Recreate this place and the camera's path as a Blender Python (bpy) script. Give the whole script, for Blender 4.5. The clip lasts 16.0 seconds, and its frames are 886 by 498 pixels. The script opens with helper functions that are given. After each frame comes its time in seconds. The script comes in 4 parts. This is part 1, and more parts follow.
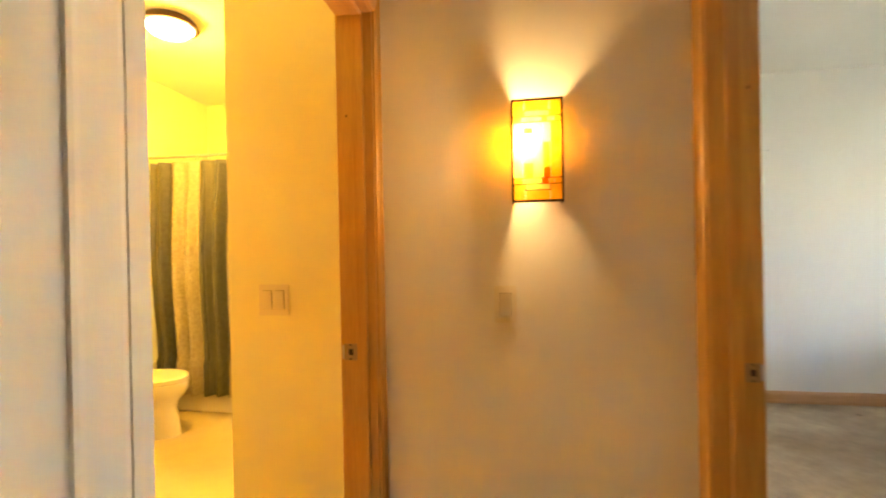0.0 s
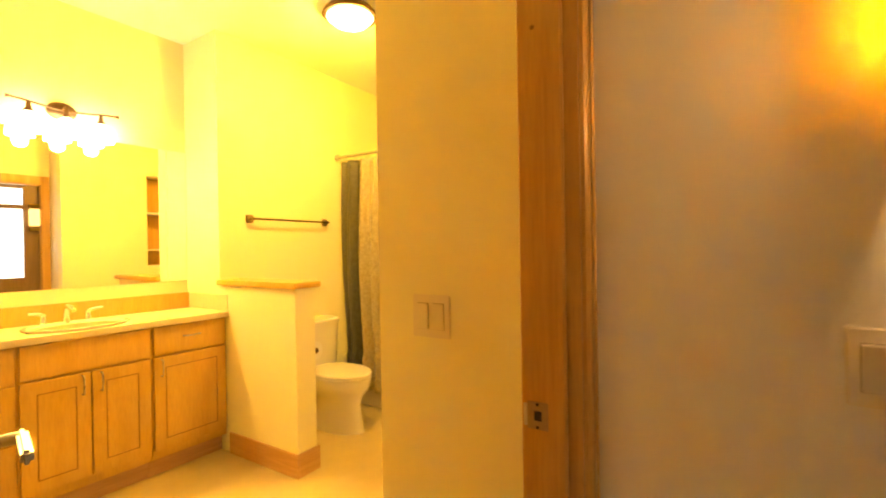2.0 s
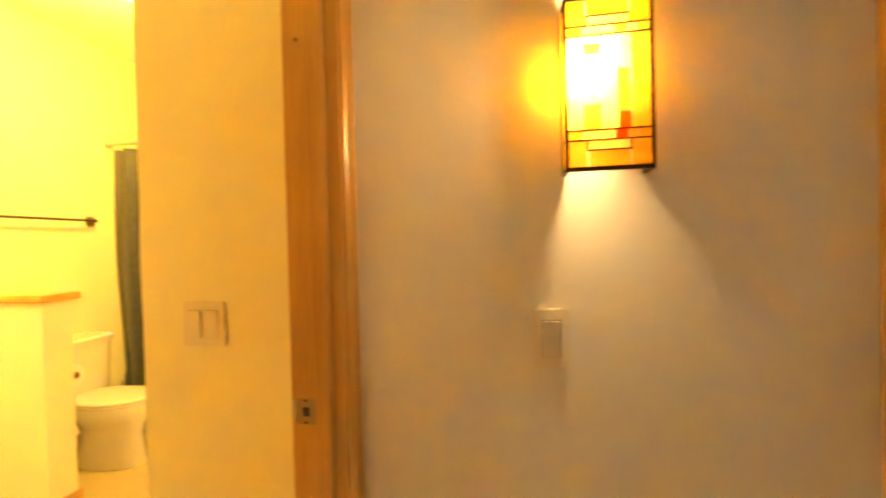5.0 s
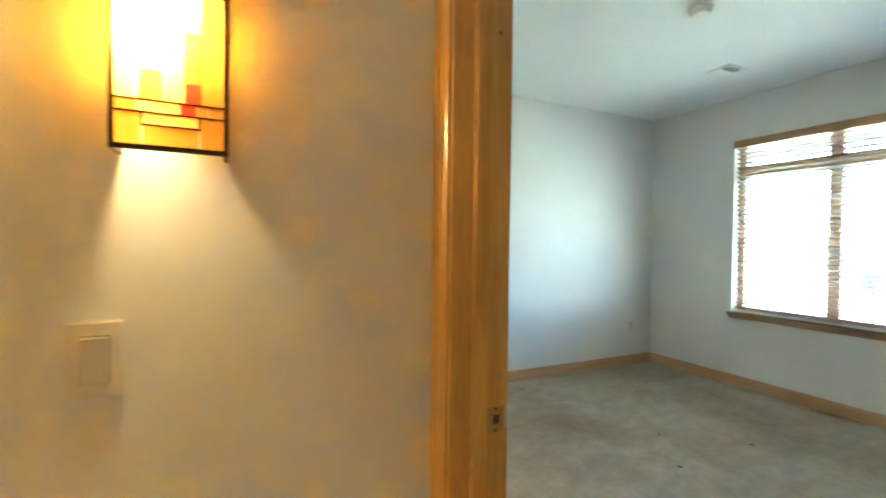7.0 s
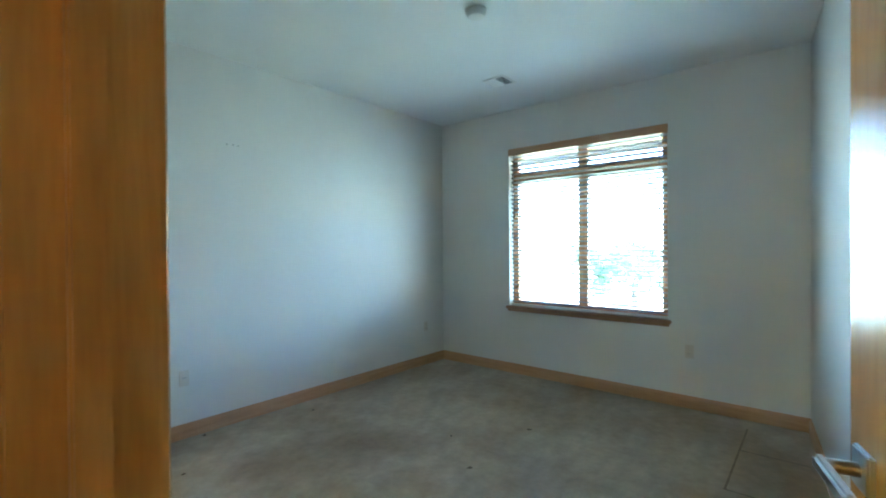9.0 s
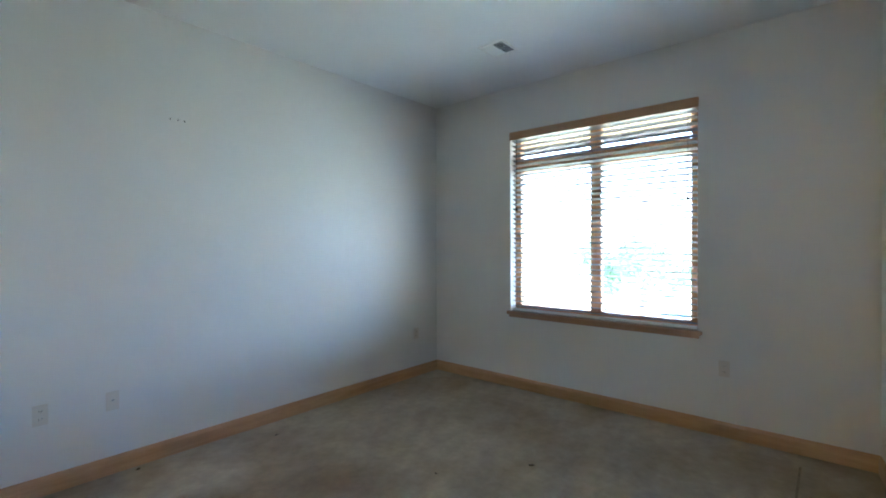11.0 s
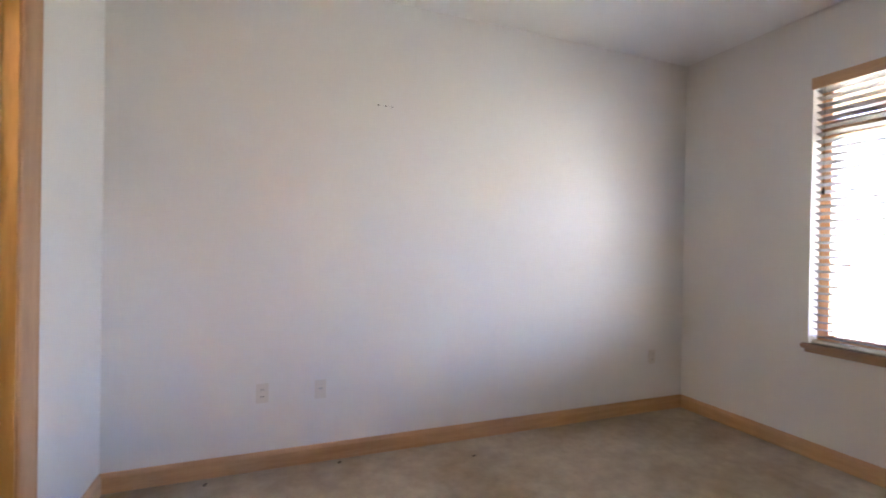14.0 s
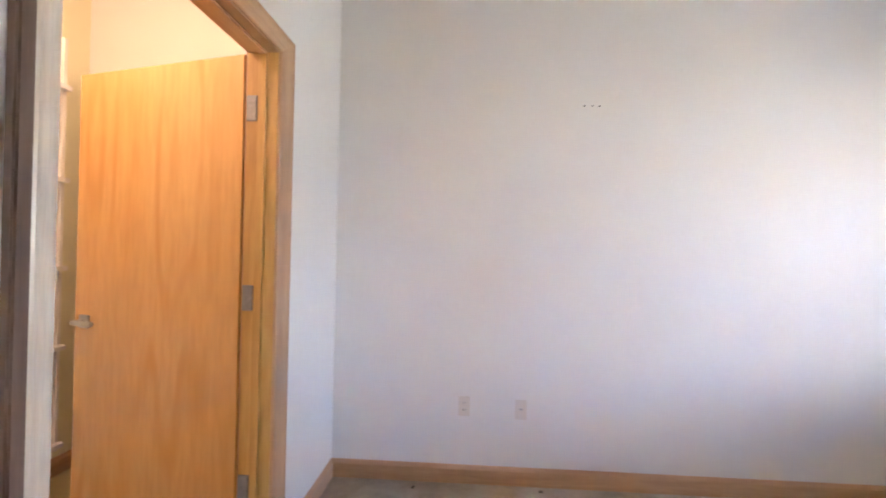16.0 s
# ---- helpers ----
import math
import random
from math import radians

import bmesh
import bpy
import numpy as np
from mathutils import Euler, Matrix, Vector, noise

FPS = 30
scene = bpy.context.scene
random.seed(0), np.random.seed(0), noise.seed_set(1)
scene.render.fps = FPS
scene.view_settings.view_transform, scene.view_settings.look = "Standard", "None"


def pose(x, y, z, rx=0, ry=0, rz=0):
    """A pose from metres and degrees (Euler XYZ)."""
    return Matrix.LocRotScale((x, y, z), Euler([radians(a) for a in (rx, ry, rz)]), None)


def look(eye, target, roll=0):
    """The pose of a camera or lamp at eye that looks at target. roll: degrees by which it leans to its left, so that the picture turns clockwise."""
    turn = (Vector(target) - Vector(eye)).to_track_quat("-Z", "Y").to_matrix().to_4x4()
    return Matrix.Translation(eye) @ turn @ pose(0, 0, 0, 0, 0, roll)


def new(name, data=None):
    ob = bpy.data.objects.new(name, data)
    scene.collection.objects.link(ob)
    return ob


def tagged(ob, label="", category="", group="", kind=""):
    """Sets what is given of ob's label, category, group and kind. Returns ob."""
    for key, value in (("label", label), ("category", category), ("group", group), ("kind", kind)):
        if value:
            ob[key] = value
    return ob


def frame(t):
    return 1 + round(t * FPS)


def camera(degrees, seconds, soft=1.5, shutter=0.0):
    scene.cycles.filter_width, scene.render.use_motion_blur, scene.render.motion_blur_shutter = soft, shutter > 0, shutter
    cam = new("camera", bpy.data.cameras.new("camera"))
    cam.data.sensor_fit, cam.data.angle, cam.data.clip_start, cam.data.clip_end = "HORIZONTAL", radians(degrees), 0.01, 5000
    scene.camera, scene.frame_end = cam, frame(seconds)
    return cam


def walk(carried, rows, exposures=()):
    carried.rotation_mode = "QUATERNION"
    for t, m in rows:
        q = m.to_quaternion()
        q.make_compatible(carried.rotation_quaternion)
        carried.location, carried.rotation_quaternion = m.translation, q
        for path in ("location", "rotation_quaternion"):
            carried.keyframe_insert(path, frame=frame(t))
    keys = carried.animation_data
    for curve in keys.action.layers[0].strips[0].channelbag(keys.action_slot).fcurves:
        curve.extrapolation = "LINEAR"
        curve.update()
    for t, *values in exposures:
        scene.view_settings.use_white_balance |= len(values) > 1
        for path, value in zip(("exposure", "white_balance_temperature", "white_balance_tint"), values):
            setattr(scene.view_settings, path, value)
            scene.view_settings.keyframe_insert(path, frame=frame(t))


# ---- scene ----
cam = camera(89.2, 16.0, soft=1.9, shutter=0.5)
PATH = [
    (0, (0.417, -1.327, 1.342), (0.095, 0.646, 1.337), -1.1),
    (0.5, (0.395, -1.124, 1.348), (-0.17, 0.794, 1.344), -1.5),
    (1, (0.332, -0.984, 1.355), (-0.433, 0.864, 1.343), -1.4),
    (1.5, (0.271, -0.895, 1.35), (-0.667, 0.871, 1.338), -1.1),
    (2, (0.217, -0.82, 1.345), (-0.855, 0.868, 1.338), -0.9),
    (2.5, (0.187, -0.801, 1.347), (-0.936, 0.854, 1.34), -0.8),
    (3, (0.18, -0.79, 1.346), (-0.936, 0.87, 1.342), -0.8),
    (5.5, (0.389, -0.844, 1.35), (0.377, 1.156, 1.32), -0.3),
    (6, (0.436, -0.847, 1.341), (0.768, 1.125, 1.33), 1.2),
    (6.5, (0.488, -0.823, 1.347), (1.117, 1.075, 1.321), 1.1),
    (7, (0.547, -0.779, 1.346), (1.417, 1.022, 1.31), 0.7),
    (7.5, (0.629, -0.723, 1.341), (1.708, 0.96, 1.312), 0.4),
    (8, (0.73, -0.667, 1.339), (1.975, 0.898, 1.316), 0.0),
    (8.5, (0.804, -0.644, 1.337), (2.196, 0.792, 1.315), -0.1),
    (9, (0.865, -0.591, 1.332), (2.4, 0.692, 1.317), -0.4),
    (11.5, (1.528, -0.187, 1.307), (3.031, 1.132, 1.288), -0.1),
    (12, (1.658, -0.03, 1.308), (3.114, 1.342, 1.298), 0.3),
    (12.5, (1.759, 0.06, 1.316), (3.095, 1.548, 1.299), 0.5),
    (13, (1.735, 0.114, 1.257), (2.892, 1.746, 1.251), 0.9),
    (13.5, (1.773, 0.101, 1.292), (2.667, 1.89, 1.252), 1.3),
    (14, (1.814, 0.127, 1.254), (2.535, 1.993, 1.245), 1.0),
    (14.5, (1.853, 0.121, 1.27), (2.357, 2.057, 1.264), 1.1),
    (15, (1.871, 0.149, 1.284), (2.146, 2.13, 1.287), 1.6),
    (15.5, (1.842, 0.203, 1.288), (1.918, 2.201, 1.297), 1.8),
    (16, (1.811, 0.29, 1.281), (1.685, 2.286, 1.295), 1.2),
]
EXPOSURES = [
    (0, 6.15, 6900, 13), (1, 5.95, 7000, 13), (2, 5.6, 7200, 15), (3, 5.5, 7200, 15), (5.5, 6.3, 6300, 5), (6, 6.4, 5900, 1), (6.5, 6.35, 5600, -1), (7, 6.2, 5200, -3),
    (8, 5.95, 4900, -3), (9, 5.55, 4550, -5), (11.5, 5.3, 5050, 15), (12.5, 5.15, 5350, 24), (13.5, 5.55, 5900, 29), (15, 6.3, 6000, 31), (16, 6.25, 5950, 32),
]
walk(cam, [(t, look(eye, target, roll)) for t, eye, target, roll in PATH], EXPOSURES)


# ---- world, sun and large lights ----
world = bpy.data.worlds.new("sky")
scene.world = world
world.use_nodes = True
wn = world.node_tree.nodes
sky = wn.new("ShaderNodeTexSky")
sky.sky_type, sky.sun_disc = "NISHITA", False
sky.sun_elevation, sky.sun_rotation = radians(38), radians(200)
wn["Background"].inputs["Strength"].default_value = 0.15
world.node_tree.links.new(sky.outputs[0], wn["Background"].inputs[0])


def lamp(name, kind, m, energy, colour, **more):
    data = bpy.data.lights.new(name, kind)
    data.energy, data.color = energy, colour
    for key, value in more.items():
        if key == "size":
            data.shape, data.size, data.size_y = "RECTANGLE", value[0], value[1]
        elif key == "radius":
            data.shadow_soft_size = value
        elif key == "angle":
            data.angle = radians(value)
        elif key == "spread":
            data.spread = radians(value)
    ob = new(name, data)
    ob.matrix_basis = m
    return ob


WARM = (1.0, 0.545, 0.03)
VANITY = pose(-3.12, 0.966, 0, 0, 0, -1.0) @ pose(3.07, -0.94, 0)  # the vanity wall stands one degree off square
lamp("sun", "SUN", look((20, 16, 22), (6, 1, 0)), 5.0, (1.0, 0.95, 0.88), angle=0.5)
lamp("sconce_bulb_light", "POINT", pose(0.446, -0.052, 1.635), 0.48, (1.0, 0.62, 0.24), radius=0.03)
lamp("bath_ceiling_light", "POINT", pose(-1.77, 1.265, 2.70), 2.2, WARM, radius=0.09)
for k in range(3):
    lamp("vanity_bulb_light", "POINT", VANITY @ pose(-2.985, 0.035 + 0.17 * k, 1.995), 0.38, WARM, radius=0.04)
lamp("closet_ceiling_light", "POINT", pose(0.2, 1.6, 2.58), 0.48, (1.0, 0.68, 0.36), radius=0.08)

# ---- materials ----
MATS = {}


def material(name, colour, rough=0.5, metal=0.0, grain=None, stain=None, bump=None, coat=0.0, spec=0.5):
    """grain, stain: (scale, other colour, amount); bump: (scale, strength, distance)."""
    m = bpy.data.materials.new(name)
    m.use_nodes = True
    n, l = m.node_tree.nodes, m.node_tree.links
    b = n["Principled BSDF"]
    b.inputs["Roughness"].default_value, b.inputs["Metallic"].default_value = rough, metal
    b.inputs["Coat Weight"].default_value, b.inputs["Specular IOR Level"].default_value = coat, spec
    b.inputs["Coat Roughness"].default_value = 0.22
    co = n.new("ShaderNodeNewGeometry").outputs["Position"]
    base = n.new("ShaderNodeRGB")
    base.outputs[0].default_value = (*colour, 1)
    out = base.outputs[0]
    for spec_, lo, hi in ((grain, 0.35, 0.65), (stain, 0.48, 0.70)):
        if spec_:
            tex = n.new("ShaderNodeTexNoise")
            tex.inputs["Scale"].default_value, tex.inputs["Detail"].default_value = spec_[0], 6
            l.new(co, tex.inputs["Vector"])
            ramp = n.new("ShaderNodeMapRange")
            ramp.inputs["From Min"].default_value, ramp.inputs["From Max"].default_value = lo, hi
            ramp.inputs["To Max"].default_value = spec_[2]
            l.new(tex.outputs["Fac"], ramp.inputs["Value"])
            mix = n.new("ShaderNodeMix")
            mix.data_type = "RGBA"
            mix.inputs[7].default_value = (*spec_[1], 1)
            l.new(ramp.outputs[0], mix.inputs[0])
            l.new(out, mix.inputs[6])
            out = mix.outputs[2]
    l.new(out, b.inputs["Base Color"])
    if bump:
        tex = n.new("ShaderNodeTexNoise")
        tex.inputs["Scale"].default_value, tex.inputs["Detail"].default_value = bump[0], 3
        l.new(co, tex.inputs["Vector"])
        bp = n.new("ShaderNodeBump")
        bp.inputs["Strength"].default_value, bp.inputs["Distance"].default_value = bump[1], bump[2]
        l.new(tex.outputs["Fac"], bp.inputs["Height"])
        l.new(bp.outputs[0], b.inputs["Normal"])
    MATS[name] = m
    return m


def wood(name, light, dark, stretch, rough=0.32, ring=2.2, coat=0.25, figure=None):
    """figure: the colour of flame-shaped growth rings. Straight-grained varnished wood; stretch: scale of the grain along x, y and z."""
    m = material(name, light, rough, coat=coat)
    n, l = m.node_tree.nodes, m.node_tree.links
    b = n["Principled BSDF"]
    tc = n.new("ShaderNodeTexCoord")
    mp = n.new("ShaderNodeMapping")
    mp.inputs["Scale"].default_value = stretch
    l.new(tc.outputs["Object"], mp.inputs["Vector"])
    info = n.new("ShaderNodeObjectInfo")
    shift = n.new("ShaderNodeVectorMath")
    shift.operation = "MULTIPLY_ADD"
    shift.inputs[1].default_value = (7, 5, 3)
    l.new(info.outputs["Random"], shift.inputs[0])
    l.new(mp.outputs[0], shift.inputs[2])
    big = n.new("ShaderNodeTexNoise")
    big.inputs["Scale"].default_value, big.inputs["Detail"].default_value = ring, 4
    big.inputs["Distortion"].default_value = 0.6
    fine = n.new("ShaderNodeTexNoise")
    fine.inputs["Scale"].default_value, fine.inputs["Detail"].default_value = ring * 9, 5
    for tex in (big, fine):
        l.new(shift.outputs[0], tex.inputs["Vector"])
    ramp = n.new("ShaderNodeValToRGB")
    ramp.color_ramp.elements[0].position, ramp.color_ramp.elements[1].position = 0.33, 0.68
    ramp.color_ramp.elements[0].color, ramp.color_ramp.elements[1].color = (*dark, 1), (*light, 1)
    l.new(big.outputs["Fac"], ramp.inputs[0])
    mix = n.new("ShaderNodeMix")
    mix.data_type, mix.blend_type = "RGBA", "MULTIPLY"
    mix.inputs[0].default_value = 0.18
    l.new(ramp.outputs[0], mix.inputs[6])
    fr = n.new("ShaderNodeValToRGB")
    fr.color_ramp.elements[0].position, fr.color_ramp.elements[1].position = 0.35, 0.6
    fr.color_ramp.elements[0].color = (0.55, 0.45, 0.36, 1)
    l.new(fine.outputs["Fac"], fr.inputs[0])
    l.new(fr.outputs[0], mix.inputs[7])
    out = mix.outputs[2]
    if figure:
        sep = n.new("ShaderNodeSeparateXYZ")
        l.new(tc.outputs["Object"], sep.inputs[0])
        bend = n.new("ShaderNodeTexNoise")
        bend.inputs["Scale"].default_value, bend.inputs["Detail"].default_value = 1.15, 1.5
        l.new(shift.outputs[0], bend.inputs["Vector"])
        turns = n.new("ShaderNodeMath")
        turns.operation = "MULTIPLY_ADD"
        turns.inputs[1].default_value = 40
        tilt_in = n.new("ShaderNodeMath")
        tilt_in.operation = "MULTIPLY"
        tilt_in.inputs[1].default_value = 0.9
        l.new(sep.outputs[2], tilt_in.inputs[0])
        l.new(bend.outputs["Fac"], turns.inputs[0]), l.new(tilt_in.outputs[0], turns.inputs[2])
        wave = n.new("ShaderNodeMath")
        wave.operation = "SINE"
        l.new(turns.outputs[0], wave.inputs[0])
        edge = n.new("ShaderNodeMapRange")
        edge.inputs["From Min"].default_value, edge.inputs["From Max"].default_value = 0.1, 1.0
        l.new(wave.outputs[0], edge.inputs["Value"])
        patch = n.new("ShaderNodeTexNoise")
        patch.inputs["Scale"].default_value, patch.inputs["Detail"].default_value = 1.6, 2
        l.new(tc.outputs["Object"], patch.inputs["Vector"])
        where = n.new("ShaderNodeMapRange")
        where.inputs["From Min"].default_value, where.inputs["From Max"].default_value = 0.42, 0.62
        where.inputs["To Max"].default_value = 0.8
        l.new(patch.outputs["Fac"], where.inputs["Value"])
        both = n.new("ShaderNodeMath")
        both.operation = "MULTIPLY"
        l.new(edge.outputs[0], both.inputs[0]), l.new(where.outputs[0], both.inputs[1])
        flame = n.new("ShaderNodeMix")
        flame.data_type = "RGBA"
        flame.inputs[7].default_value = (*figure, 1)
        l.new(both.outputs[0], flame.inputs[0]), l.new(out, flame.inputs[6])
        out = flame.outputs[2]
    l.new(out, b.inputs["Base Color"])
    return m


def glowing(name, colour, strength):
    m = material(name, colour, 0.4)
    b = m.node_tree.nodes["Principled BSDF"]
    b.inputs["Emission Color"].default_value = (*colour, 1)
    b.inputs["Emission Strength"].default_value = strength
    return m


def art_glass(name, colour, streak, glow):
    """Opalescent glass: light passes it scattered and tinted."""
    m = bpy.data.materials.new(name)
    m.use_nodes = True
    n, l = m.node_tree.nodes, m.node_tree.links
    n.remove(n["Principled BSDF"])
    tex = n.new("ShaderNodeTexNoise")
    tex.inputs["Scale"].default_value, tex.inputs["Distortion"].default_value = 22, 1.5
    geo = n.new("ShaderNodeNewGeometry")
    l.new(geo.outputs["Position"], tex.inputs["Vector"])
    mix = n.new("ShaderNodeMix")
    mix.data_type = "RGBA"
    mix.inputs[6].default_value, mix.inputs[7].default_value = (*colour, 1), (*streak, 1)
    l.new(tex.outputs["Fac"], mix.inputs[0])
    tl, tp, gl = n.new("ShaderNodeBsdfTranslucent"), n.new("ShaderNodeBsdfTransparent"), n.new("ShaderNodeBsdfGlossy")
    gl.inputs["Roughness"].default_value = 0.12
    for node in (tl, tp):
        l.new(mix.outputs[2], node.inputs[0])
    a, b = n.new("ShaderNodeMixShader"), n.new("ShaderNodeMixShader")
    a.inputs[0].default_value, b.inputs[0].default_value = glow, 0.05
    l.new(tl.outputs[0], a.inputs[1]), l.new(tp.outputs[0], a.inputs[2])
    l.new(a.outputs[0], b.inputs[1]), l.new(gl.outputs[0], b.inputs[2])
    l.new(b.outputs[0], n["Material Output"].inputs[0])
    return m


PAINT = material("wall_paint", (0.76, 0.74, 0.71), 0.52, grain=(1.3, (0.72, 0.70, 0.665), 0.6), bump=(160, 0.10, 0.002), spec=0.4)
# Off-white bathroom paint with the lamps' yellow put into its colour.
LAMPLIT_PAINT = material("lamplit_paint", (0.82, 0.78, 0.55), 0.45, grain=(1.3, (0.79, 0.745, 0.51), 0.6), bump=(160, 0.10, 0.002))
CEIL = material("ceiling_paint", (0.85, 0.845, 0.83), 0.8, grain=(2, (0.81, 0.80, 0.78), 0.5), bump=(120, 0.2, 0.003))
CONCRETE = material("bare_floor", (0.37, 0.295, 0.21), 0.62, grain=(2.3, (0.45, 0.375, 0.285), 0.9), stain=(0.8, (0.215, 0.15, 0.09), 0.85), bump=(35, 0.25, 0.004))
n, l = CONCRETE.node_tree.nodes, CONCRETE.node_tree.links
fine = n.new("ShaderNodeTexNoise")
fine.inputs["Scale"].default_value, fine.inputs["Detail"].default_value, fine.inputs["Roughness"].default_value = 9.0, 8, 0.7
l.new(n["Geometry"].outputs["Position"], fine.inputs["Vector"])
tone = n.new("ShaderNodeMapRange")
tone.inputs["From Min"].default_value, tone.inputs["From Max"].default_value = 0.3, 0.7
tone.inputs["To Min"].default_value, tone.inputs["To Max"].default_value = 0.78, 1.16
l.new(fine.outputs["Fac"], tone.inputs["Value"])
old = n["Principled BSDF"].inputs["Base Color"].links[0].from_socket
speck = n.new("ShaderNodeVectorMath")
speck.operation = "SCALE"
l.new(old, speck.inputs[0]), l.new(tone.outputs[0], speck.inputs["Scale"])
l.new(speck.outputs[0], n["Principled BSDF"].inputs["Base Color"])
VINYL = material("vinyl", (0.56, 0.46, 0.25), 0.42, grain=(3.0, (0.47, 0.37, 0.20), 0.8), stain=(1.4, (0.36, 0.27, 0.14), 0.6), bump=(60, 0.1, 0.002))
MAPLE = wood("honey_maple", (0.62, 0.375, 0.115), (0.49, 0.275, 0.075), (9, 9, 0.7), rough=0.3, coat=0.6)
MAPLE_Y = wood("honey_maple_along_y", (0.58, 0.35, 0.185), (0.48, 0.275, 0.135), (14, 0.9, 14))
# Two further maple tones, paler and browner, for the closet door's casings.
PALE_MAPLE = wood("blond_maple", (0.66, 0.57, 0.43), (0.58, 0.48, 0.35), (9, 9, 0.7), rough=0.34, coat=0.5)
BROWN_MAPLE = wood("brown_maple", (0.52, 0.30, 0.155), (0.42, 0.225, 0.11), (9, 9, 0.7), rough=0.36, coat=0.25)
MAPLE_X = wood("honey_maple_along_x", (0.58, 0.35, 0.185), (0.48, 0.275, 0.135), (0.9, 14, 14))
VENEER = wood("door_veneer", (0.66, 0.385, 0.14), (0.62, 0.35, 0.12), (3.2, 3.2, 0.42), rough=0.26, ring=1.5, coat=0.7, figure=(0.53, 0.27, 0.085))
CABINET = wood("cabinet_maple", (0.62, 0.39, 0.10), (0.55, 0.335, 0.075), (6, 6, 0.8), rough=0.35, ring=2.0)
CABINET_EDGE = material("routed_groove", (0.24, 0.13, 0.045), 0.6)
NICKEL = material("satin_nickel", (0.46, 0.465, 0.47), 0.3, 1.0, grain=(60, (0.52, 0.50, 0.46), 0.5))
CHROME = material("chrome", (0.85, 0.85, 0.85), 0.08, 1.0)
BRONZE = material("dark_bronze", (0.12, 0.08, 0.045), 0.42, 0.8, grain=(40, (0.12, 0.08, 0.05), 0.5))
CAME = material("lead_came", (0.035, 0.025, 0.018), 0.5, 0.7)
PLASTIC = material("ivory_plastic", (0.73, 0.67, 0.56), 0.32)
# Ivory for the outlets, a little darker than that of the switches.
OUTLET_PLASTIC = material("outlet_ivory_plastic", (0.68, 0.63, 0.56), 0.35)
STEEL = material("hinge_steel", (0.24, 0.25, 0.27), 0.42, 0.9, grain=(80, (0.33, 0.34, 0.36), 0.6))
ANTIQUE = material("antique_nickel", (0.36, 0.29, 0.19), 0.35, 0.9, grain=(50, (0.28, 0.21, 0.13), 0.5))
WHITE = material("white_paint", (0.80, 0.78, 0.73), 0.4, grain=(3, (0.76, 0.74, 0.69), 0.5))
DARK = material("dark_slot", (0.02, 0.02, 0.02), 0.6)
PORCELAIN = material("porcelain", (0.80, 0.76, 0.68), 0.12, coat=0.4)
LAMINATE = material("counter_laminate", (0.66, 0.56, 0.38), 0.35, grain=(90, (0.58, 0.47, 0.30), 0.6))
MIRROR = material("mirror_silver", (0.92, 0.92, 0.90), 0.0, 1.0)
# White slats darkened in colour so they read as backlit.
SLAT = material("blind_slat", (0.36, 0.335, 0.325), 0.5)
SILL_WOOD = wood("sill_wood", (0.40, 0.235, 0.14), (0.32, 0.18, 0.10), (14, 0.9, 14), rough=0.35)
WINDOW_WOOD = wood("window_wood", (0.66, 0.36, 0.17), (0.54, 0.27, 0.12), (9, 9, 1.2), rough=0.4)
CURTAIN_DARK = material("curtain_charcoal", (0.055, 0.052, 0.044), 0.5, grain=(30, (0.09, 0.095, 0.08), 0.6), bump=(90, 0.3, 0.004))
CURTAIN_GREY = material("curtain_slate", (0.105, 0.10, 0.08), 0.45, grain=(25, (0.07, 0.07, 0.06), 0.6), bump=(90, 0.3, 0.004))
CURTAIN_GOLD = material("curtain_crinkled_gold", (0.44, 0.38, 0.26), 0.3, grain=(45, (0.26, 0.215, 0.14), 0.6), bump=(75, 1.0, 0.015))
CERAMIC_GLOW = glowing("frosted_shade_lit", (1.0, 0.82, 0.50), 0.7)
AMBER = art_glass("amber_glass", (0.80, 0.56, 0.15), (0.78, 0.42, 0.06), 0.05)
# Front amber tinted darker, so the colour holds the wall halo small.
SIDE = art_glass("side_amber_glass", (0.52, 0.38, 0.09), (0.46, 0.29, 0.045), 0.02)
HONEY = art_glass("honey_glass", (1.0, 0.84, 0.40), (0.98, 0.66, 0.18), 0.12)
ORANGE = art_glass("orange_glass", (0.90, 0.34, 0.05), (0.95, 0.52, 0.12), 0.06)
RED = art_glass("red_glass", (0.75, 0.10, 0.02), (0.95, 0.24, 0.03), 0.05)
GREEN = art_glass("green_glass", (0.30, 0.42, 0.06), (0.6, 0.55, 0.12), 0.05)
GRASS = material("grass", (0.15, 0.15, 0.10), 0.9, grain=(1.5, (0.10, 0.12, 0.065), 0.8))
LEAF = material("foliage", (0.11, 0.16, 0.08), 0.7, grain=(1.2, (0.14, 0.18, 0.11), 0.8))
BARK = material("bark", (0.12, 0.09, 0.06), 0.9, bump=(20, 0.5, 0.02))
SOFFIT = material("soffit_boards", (0.42, 0.27, 0.14), 0.6, grain=(6, (0.35, 0.21, 0.10), 0.6))
FASCIA = material("fascia_paint", (0.16, 0.16, 0.19), 0.5)
SEAM = material("dusty_seam", (0.17, 0.13, 0.09), 0.8, grain=(14, (0.27, 0.22, 0.16), 0.8))
DIRT = material("caked_dirt", (0.10, 0.075, 0.055), 0.9, grain=(90, (0.16, 0.13, 0.10), 0.7))
DARK_WOOD = wood("dark_wood", (0.17, 0.10, 0.065), (0.12, 0.07, 0.045), (9, 9, 0.7), rough=0.4)
